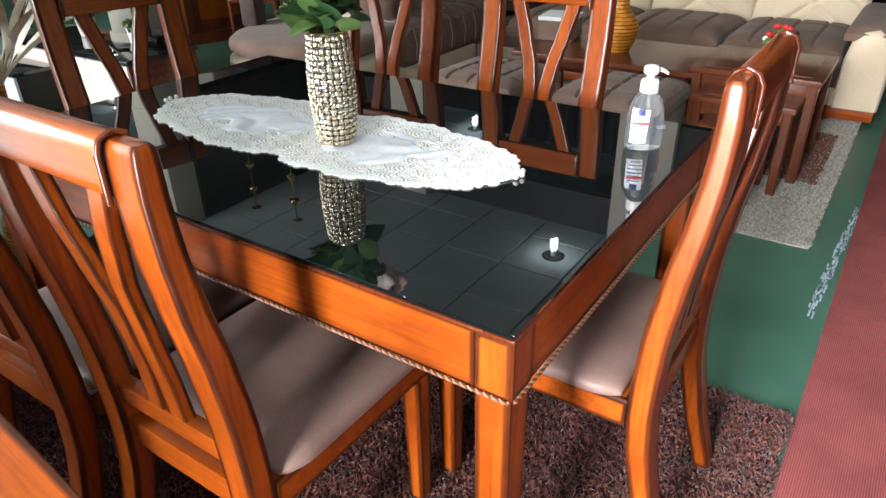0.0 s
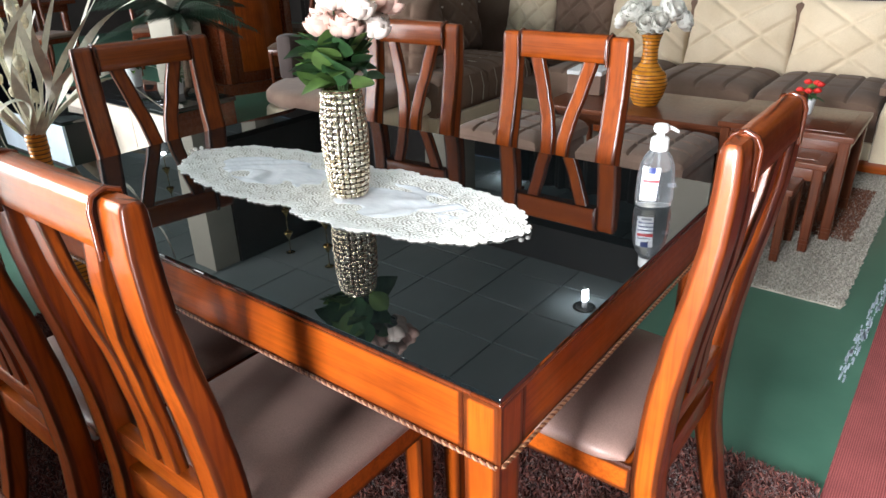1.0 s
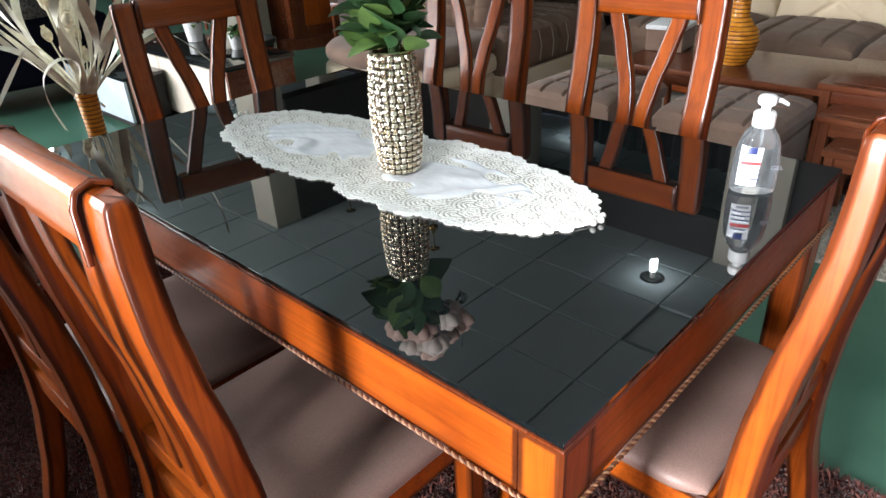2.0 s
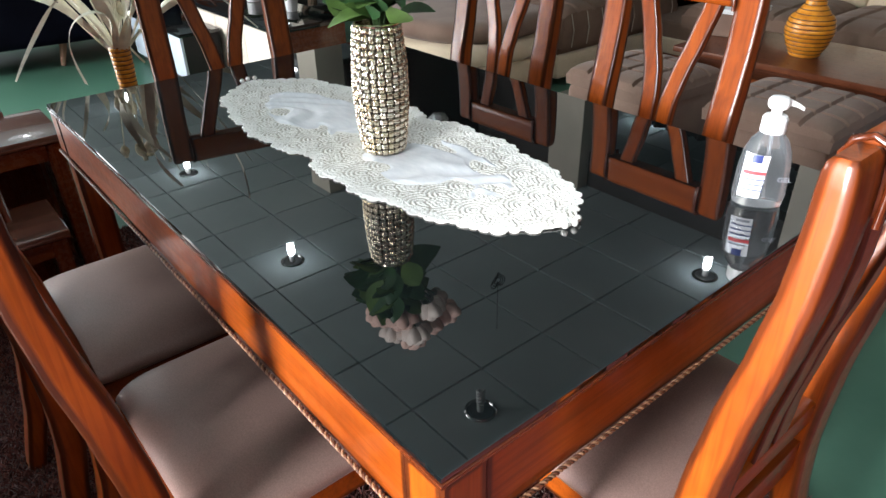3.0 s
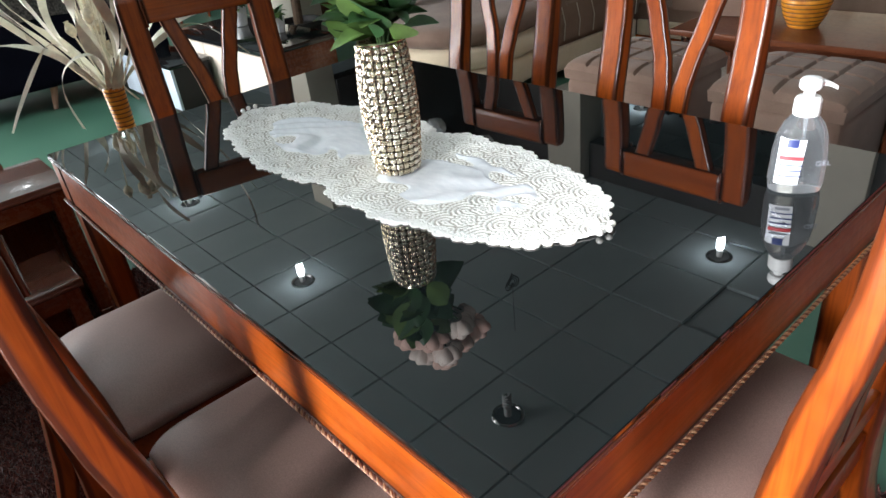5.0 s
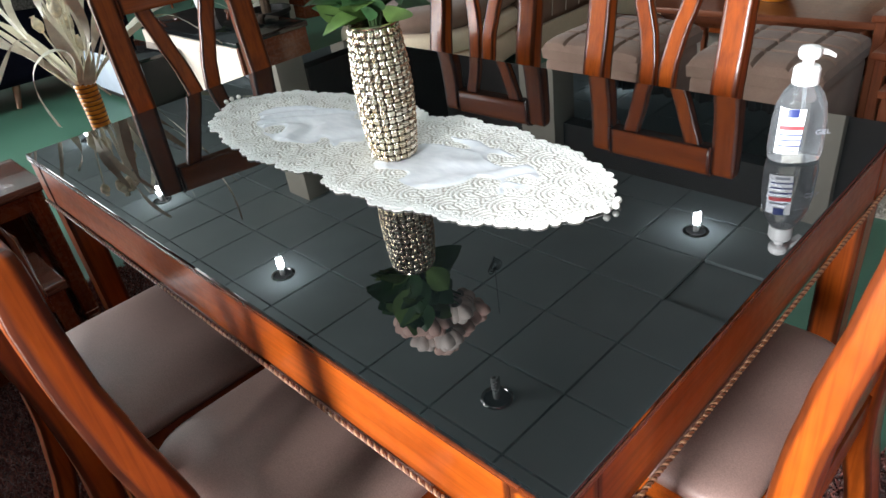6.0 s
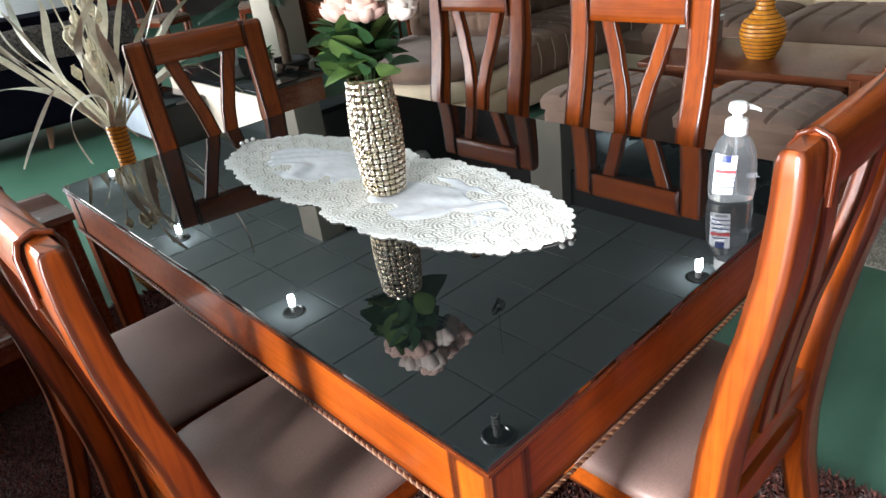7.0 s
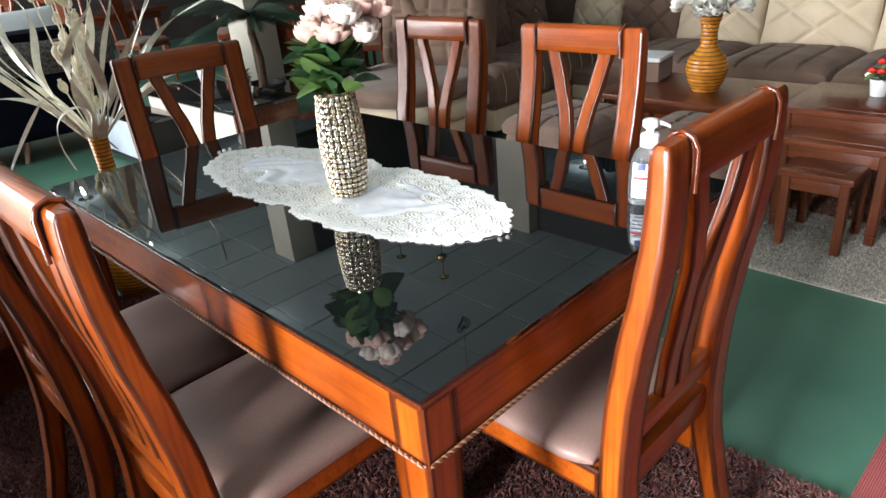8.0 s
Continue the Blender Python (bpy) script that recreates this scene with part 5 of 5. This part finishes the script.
def floor_vase():
    t = ringed_vase("floor_vase", "ochre cane-wound floor vase with dried grasses and pods", [(0.09, 0.0), (0.1, 0.01), (0.128, 0.07), (0.134, 0.13), (0.118, 0.2), (0.078, 0.27), (0.045, 0.34), (0.034, 0.42), (0.031, 0.55), (0.036, 0.7)], pose(0.405, 2.32, 0.003), 44)
    rnd = random.Random(12)
    for k in range(24):
        a = k * 2.4 + rnd.uniform(-0.4, 0.4)
        L = rnd.uniform(0.45, 0.8)
        out = rnd.uniform(0.3, 1.05)
        curl = rnd.uniform(-0.5, 0.6) if k % 4 else rnd.uniform(1.2, 2.3)
        w = rnd.uniform(0.011, 0.019)
        wob, ph = rnd.uniform(0.03, 0.1), rnd.uniform(0, 6)
        bm = bmesh.new()
        prev = None
        n = 18
        for i in range(n + 1):
            b = i / n
            r = 0.012 + out * L * b + 0.1 * curl * b * b * L
            z = 0.66 + L * b * (1 - 0.1 * out) - 0.55 * max(0, curl) * L * b ** 2.4
            s = wob * math.sin(b * 6 + ph) * b
            p = Vector((r * math.cos(a) - s * math.sin(a), r * math.sin(a) + s * math.cos(a), z))
            tw = ph + b * 5.5
            ww = w * (0.35 + math.sin(math.pi * min(1, b * 0.9 + 0.1)) * 0.9)
            side = Vector((math.cos(a + 1.57) * math.cos(tw), math.sin(a + 1.57) * math.cos(tw), math.sin(tw) * 0.8)) * ww
            pr = (bm.verts.new(p - side), bm.verts.new(p + side * 0.0 + Vector((0, 0, 0.15 * ww))), bm.verts.new(p + side))
            if prev:
                bm.faces.new((prev[0], prev[1], pr[1], pr[0]))
                bm.faces.new((prev[1], prev[2], pr[2], pr[1]))
            prev = pr
        part("grass_blade", bm, "straw", t)
    for k in range(22):
        a = rnd.uniform(0, 2 * math.pi)
        z = rnd.uniform(0.82, 1.3)
        r = rnd.uniform(0.01, 0.09)
        s = rnd.uniform(0.014, 0.026)
        pod = lathe([(0.001, -1.4 * s), (s * 0.5, -1.1 * s), (s * 0.95, -0.2 * s), (s, 0.3 * s), (s * 0.7, 1.0 * s), (s * 0.35, 1.5 * s), (s * 0.5, 1.8 * s)], 12)
        pod.transform(pose(r * math.cos(a), r * math.sin(a), z, rnd.uniform(-25, 25), rnd.uniform(-25, 25), 0))
        part("pod", pod, "husk", t)
        part("stem", tube([(0, 0, 0.66), (r * 0.5 * math.cos(a), r * 0.5 * math.sin(a), (0.66 + z) / 2), (r * math.cos(a), r * math.sin(a), z)], 0.003, 5), "straw", t)


floor_vase()


def tv_cabinet():
    t = thing("low_cabinet", "low cabinet with cream doors, mahogany end and black glass top", "cabinet")
    x0, x1, y0, y1, h = 1.48, 1.94, 3.24, 4.5, 0.445
    part("body", box(x0 + 0.02, x1, y0 + 0.02, y1, 0.05, h - 0.03, 0.004), "white_board", t)
    part("top", box(x0 - 0.01, x1 + 0.01, y0 - 0.01, y1 + 0.01, h - 0.029, h, 0.003), "black_gloss", t, "black gloss top")
    part("end_panel", box(x0, x1, y0, y0 + 0.019, 0.05, h - 0.03, 0.003), "mahog_x", t, "mahogany end panel")
    for k in range(3):
        ya = y0 + 0.022 + k * 0.41
        d = part("door", box(x0, x0 + 0.0195, ya, ya + 0.405, 0.06, h - 0.04, 0.003), "cream_board", t, "cream door")
    part("plinth", box(x0 + 0.04, x1 - 0.04, y0 + 0.04, y1 - 0.04, 0.0, 0.049, 0.002), "black_matt", t)
    w = thing("white_drawer_unit", "low white drawer unit with two knob holes and a black top", "cabinet")
    part("front_panel", box(1.2, 1.218, 4.0, 4.95, 0.05, 0.31, 0.003), "white_board", w, "white front panel")
    part("body", box(1.219, 1.46, 4.0, 4.95, 0.05, 0.312, 0.003), "black_matt", w)
    part("top", box(1.195, 1.465, 3.99, 4.96, 0.313, 0.335, 0.003), "black_gloss", w, "black top")
    for y in (4.62, 4.74):
        part("hole", lathe([(0.009, 0), (0.009, 0.002)], 12), "black_matt", w).matrix_basis = pose(1.1995, y, 0.26, 0, -90)
    part("foot", box(1.23, 1.44, 4.03, 4.92, 0.0, 0.0495, 0.002), "black_matt", w)


tv_cabinet()
small_pot("potted_plant", "green leafy plant in a white pot on the low cabinet", pose(1.78, 4.1, 0.446), 0.065, 0.13, 0, "rose_white", 44, random.Random(9))
small_pot("potted_plant", "small striped plant in a white pot on the low cabinet", pose(1.8, 3.62, 0.446), 0.045, 0.09, 0, "rose_white", 30, random.Random(10))


def palm_tree():
    t = thing("potted_palm", "dark green potted palm in a black pot", "plant", pose(2.44, 4.5, 0))
    part("pot", lathe([(0.1, 0), (0.14, 0.02), (0.17, 0.26), (0.185, 0.27), (0.185, 0.3), (0.16, 0.3), (0.15, 0.26), (0.02, 0.255)], 36), "black_matt", t)
    part("trunk", tube([(0, 0, 0.25), (0.02, 0.01, 0.5), (0.0, 0.03, 0.7), (0.02, 0.02, 0.85)], 0.035, 12, taper=[1.1, 1, 0.9, 0.8]), "trunk", t)
    rnd = random.Random(21)
    for k in range(26):
        a = k * 2.4 + rnd.uniform(-0.3, 0.3)
        L = rnd.uniform(0.4, 0.66)
        up = rnd.uniform(-0.1, 0.95)
        bm = bmesh.new()
        pts = []
        for i in range(12):
            b = i / 11
            r = L * b * math.cos(up * (1 - 0.5 * b))
            pts.append(Vector((r * math.cos(a), r * math.sin(a), 0.83 + L * math.sin(up) * b - 0.75 * L * b * b * (0.5 + 0.3 * up))))
        tube(pts, 0.005, 5, bm, taper=[1 - 0.06 * i for i in range(12)])
        sd = Vector((-math.sin(a), math.cos(a), 0))
        for i in range(1, 12):
            d = (pts[i] - pts[i - 1]).normalized()
            for f in (0.0, 0.5):
                for s in (-1, 1):
                    base = pts[i - 1].lerp(pts[i], f)
                    tip = base + (sd * s * 0.75 + d * 0.7 + Vector((0, 0, -0.35))) * L * 0.3 * math.sin(math.pi * (0.2 + 0.75 * i / 12))
                    w = d * 0.009
                    q = [bm.verts.new(base - w), bm.verts.new(base + w), bm.verts.new(base.lerp(tip, 0.6) + w * 0.8), bm.verts.new(tip), bm.verts.new(base.lerp(tip, 0.6) - w * 0.8)]
                    bm.faces.new(q)
        part("frond", bm, "palm", t)


palm_tree()


def armoire():
    t = thing("bow_front_cabinet", "tall varnished bow-front cabinet with an orange-brown panel", "cabinet", pose(3.62, 5.35, 0, 0, 0, 0) @ Matrix.Diagonal((0.84, 1, 1, 1)))

    def bow(x0, x1, y0, bul, z0, z1, y1):
        bm = bmesh.new()
        n = 16
        lo, hi = [], []
        for i in range(n + 1):
            f = i / n
            p = (x0 + (x1 - x0) * f, y0 - bul * math.sin(math.pi * f))
            lo.append(bm.verts.new((*p, z0)))
            hi.append(bm.verts.new((*p, z1)))
        for p in ((x1, y1), (x0, y1)):
            lo.append(bm.verts.new((*p, z0)))
            hi.append(bm.verts.new((*p, z1)))
        k = len(lo)
        for i in range(k):
            bm.faces.new((lo[i], lo[(i + 1) % k], hi[(i + 1) % k], hi[i]))
        bm.faces.new(lo[::-1])
        bm.faces.new(hi)
        return bm

    part("plinth", bow(-0.55, 0.55, -0.25, 0.16, 0.0, 0.1, 0.3), "mahog_x", t)
    part("body", bow(-0.5, 0.5, -0.22, 0.14, 0.101, 1.72, 0.28), "mahog_z", t)
    part("cornice", bow(-0.56, 0.56, -0.26, 0.16, 1.721, 1.8, 0.3), "mahog_x", t)
    part("door", bow(-0.3, 0.3, -0.318, 0.055, 0.2, 1.62, -0.2), "wood_z", t, "orange-brown bowed door")
    for x in (-0.43, 0.43):
        part("pilaster", box(x - 0.05, x + 0.05, -0.3, -0.2, 0.102, 1.7, 0.012, 3), "mahog_z", t)


armoire()


def side_chair(m):
    t = thing("dark_chair", "dark mahogany dining chair with a tapered splat", "chair", m, "dark dining chairs")
    for s in (-1, 1):
        part("post", tube([(s * 0.17, -0.26, 0), (s * 0.17, -0.2, 0.25), (s * 0.17, -0.19, 0.46), (s * 0.18, -0.22, 0.8), (s * 0.19, -0.27, 1.02)], 0.02, 8), "mahog_z", t, sharp=60)
        part("leg", tube([(s * 0.19, 0.19, 0.0), (s * 0.19, 0.19, 0.42)], 0.019, 8, taper=[0.8, 1.1]), "mahog_z", t, sharp=60)
    part("crest", box(-0.215, 0.215, -0.295, -0.25, 0.97, 1.06, 0.014, 3), "mahog_x", t)
    part("splat", loft([((0, -0.195 - 0.09 * max(0, (z - 0.5)) * 1.6, z), w, 0.008, (1, 0, 0), (0, 1, 0)) for z, w in ((0.47, 0.045), (0.65, 0.05), (0.85, 0.07), (0.98, 0.09))]), "mahog_z", t)
    part("seat_frame", box(-0.2, 0.2, -0.2, 0.21, 0.4, 0.45, 0.006), "mahog_x", t)
    s = pad(0.41, 0.41, 0.05, 14, 14)
    part("seat", place(s, 0, 0.005, 0.4505), "sofa_brown", t)
    return t


c0 = side_chair(pose(3.55, 4.45, 0, 0, 0, 30))
for x, y, a in ((1.9, 7.2, 160), (2.7, 7.4, 195), (3.6, 6.9, 150), (1.35, 7.9, 90), (4.3, 5.4, 200)):
    copy_thing(c0, pose(x, y, 0, 0, 0, a))


def dark_table(x, y):
    t = thing("dark_table", "dark mahogany dining table among dark chairs", "table", pose(x, y, 0))
    part("top", box(-0.75, 0.75, -0.45, 0.45, 0.73, 0.77, 0.01, 3), "mahog_x", t)
    part("apron", box(-0.68, 0.68, -0.38, 0.38, 0.65, 0.7295, 0.004), "mahog_x", t)
    for i in (-1, 1):
        for j in (-1, 1):
            part("leg", place(lathe([(0.03, 0), (0.035, 0.2), (0.042, 0.6), (0.042, 0.65)], 14), i * 0.64, j * 0.34, 0), "mahog_z", t)


dark_table(2.5, 8.2)


def navy_sofa():
    t = thing("navy_sofa", "navy velvet sofa with splayed wooden legs", "sofa", pose(0.42, 5.6, 0, 0, 0, 174))
    part("base", box(-1.1, 1.1, -0.42, 0.42, 0.16, 0.34, 0.04, 4), "navy", t)
    for x in (-0.54, 0.54):
        s = pad(1.06, 0.7, 0.16, 20, 18)
        part("seat_cushion", place(s, x, -0.08, 0.335), "navy", t)
        b = pad(1.06, 0.5, 0.2, 20, 18)
        b.transform(pose(x, 0.34, 0.66, 78, 0, 0))
        part("back_cushion", b, "navy", t)
    part("backrest", box(-1.1, 1.1, 0.3, 0.5, 0.16, 0.82, 0.06, 4), "navy", t)
    for s in (-1, 1):
        part("arm", box(s * 1.12 - 0.12, s * 1.12 + 0.12, -0.42, 0.5, 0.16, 0.6, 0.06, 4), "navy", t)
        for y, d in ((-0.34, -0.06), (0.36, 0.06)):
            part("leg", tube([(s * 0.4, y, 0.165), (s * 0.35, y + d, 0.0)], 0.024, 10, taper=[1.2, 0.7]), "rope_light", t, "splayed pale wooden leg", sharp=60)


navy_sofa()
th = thing("throw", "grey patterned throw laid over the navy sofa back", "throw", pose(0.42, 5.6, 0, 0, 0, 174))
tb = bmesh.new()
prof = [(0.515, 0.62), (0.52, 0.76), (0.505, 0.825), (0.45, 0.842), (0.36, 0.84), (0.27, 0.825)]
prev = None
for i in range(61):
    x = -1.14 + 2.28 * i / 60
    ring = [tb.verts.new((x, y + 0.004 * math.sin(i * 0.7 + z * 9), z + 0.006 * math.sin(i * 0.45))) for y, z in prof]
    if prev:
        for k in range(5):
            tb.faces.new((prev[k], prev[k + 1], ring[k + 1], ring[k]))
    prev = ring
bmesh.ops.solidify(tb, geom=tb.faces[:], thickness=0.008)
part("cloth", tb, "bed_throw", th, sharp=80)
for x, y, a in ((0.4, 5.42, -8), (1.04, 5.4, 6), (-0.3, 5.38, 12)):
    pw = thing("pillow", "white cotton pillow on the navy sofa", "pillow", pose(x, y, 0.86, 62, 0, a), "white pillows")
    part("cover", pillow(0.6, 0.42, 0.17, 24, 18), "white_cloth", pw, sharp=70)

# ---- curtains and dark display panels at the back ----


def curtain(x, y0, y1, label):
    bm = bmesh.new()
    n = int((y1 - y0) / 0.025)
    cols = []
    for i in range(n + 1):
        y = y0 + (y1 - y0) * i / n
        xx = x + 0.035 * math.sin(i * 0.9) + 0.015 * math.sin(i * 2.3 + 1)
        cols.append((bm.verts.new((xx, y, 0.02)), bm.verts.new((xx + 0.01 * math.sin(i), y, 1.4)), bm.verts.new((xx, y, 2.9))))
    for p, q in zip(cols, cols[1:]):
        bm.faces.new((p[0], q[0], q[1], p[1]))
        bm.faces.new((p[1], q[1], q[2], p[2]))
    bmesh.ops.solidify(bm, geom=bm.faces[:], thickness=0.006)
    part("curtain", bm, "curtain", None, label, category="curtain", sharp=80)


curtain(5.9, -1.6, 1.0, "dark gathered floor-length curtain behind the sofa")
curtain(6.0, 1.7, 3.7, "dark gathered floor-length curtain behind the sofa")
curtain(6.05, 4.5, 7.2, "dark gathered floor-length curtain between beige columns")

# ---- hanging ornaments under the ceiling ----
hh = thing("wire_heart", "small dark wire heart hanging from the ceiling", "ornament", pose(2.53, 2.47, 2.86))
for k, s in enumerate((1.0, 0.72, 0.45)):
    pts = []
    for i in range(33):
        a = 2 * math.pi * i / 32
        pts.append((0.0042 * s * 16 * math.sin(a) ** 3, 0.002 * k, 0.0042 * s * (13 * math.cos(a) - 5 * math.cos(2 * a) - 2 * math.cos(3 * a) - math.cos(4 * a))))
    part("wire", tube(pts, 0.0045, 6), "black_matt", hh, sharp=80)
part("cord", tube([(0, 0, 0.03), (0, 0, ZC - 2.86 - 0.006)], 0.002, 5), "black_matt", hh, sharp=80)


def crystal_ball(r, bm=None, m=None, sub=2):
    b = bmesh.new()
    bmesh.ops.create_icosphere(b, subdivisions=sub, radius=r)
    rn = random.Random(7)
    for v in b.verts:
        v.co *= rn.uniform(0.93, 1.04)
    return b if bm is None else merge(bm, b, m)


def chain_pendant(x, y):
    t = thing("chain_pendant", "brass pendant lamp with a faceted crystal ball hanging from the ceiling", "lamp", pose(x, y, ZC - 0.007), "brass pendants")
    part("canopy", lathe([(0.05, 0), (0.05, -0.01), (0.012, -0.03)], 24), "brass", t)
    part("rod", tube([(0, 0, -0.02), (0, 0, -0.7)], 0.005, 6), "brass", t, sharp=80)
    for z in (-0.22, -0.48):
        part("bell", place(lathe([(0.012, 0.05), (0.02, 0.03), (0.05, -0.02), (0.045, -0.03), (0.005, -0.03)], 20), 0, 0, z), "brass", t)
    part("crystal", place(crystal_ball(0.11), 0, 0, -0.82), "crystal", t, "faceted bright crystal ball", smooth=False)
    part("bulb", place(lathe([(0.02, 0.0), (0.034, 0.012), (0.034, 0.03), (0.014, 0.042)], 20), 0, 0, -0.715), "bulb_dim", t, "lit bulb above the crystal")


def crystal_chandelier(x, y):
    t = thing("crystal_chandelier", "round chandelier of clear crystal drops hanging from the ceiling", "lamp", pose(x, y, ZC - 0.007))
    part("canopy", lathe([(0.06, 0), (0.06, -0.012), (0.015, -0.03)], 24), "chrome", t)
    part("rod", tube([(0, 0, -0.02), (0, 0, -0.62)], 0.006, 6), "chrome", t, sharp=80)
    for z, r in ((-0.5, 0.2), (-0.62, 0.15)):
        pts = [(r * math.cos(a * math.pi / 16), r * math.sin(a * math.pi / 16), z) for a in range(33)]
        part("hoop", tube(pts, 0.006, 6), "chrome", t, sharp=80)
        for k in range(int(r * 80)):
            a = 2 * math.pi * k / int(r * 80)
            for dz in (0.04, 0.1):
                part("crystal", place(crystal_ball(0.026, sub=1), r * math.cos(a), r * math.sin(a), z - dz), "crystal", t, smooth=False)
    part("bulb", place(lathe([(0.02, 0.0), (0.04, 0.02), (0.04, 0.06), (0.014, 0.08)], 20), 0, 0, -0.62), "bulb_dim", t, "lit bulb inside the crystals")


crystal_chandelier(0.8, 7.2)
for x, y in ((3.52, 3.69), (3.58, 4.38), (3.58, 4.98), (3.68, 7.35)):
    chain_pendant(x, y)
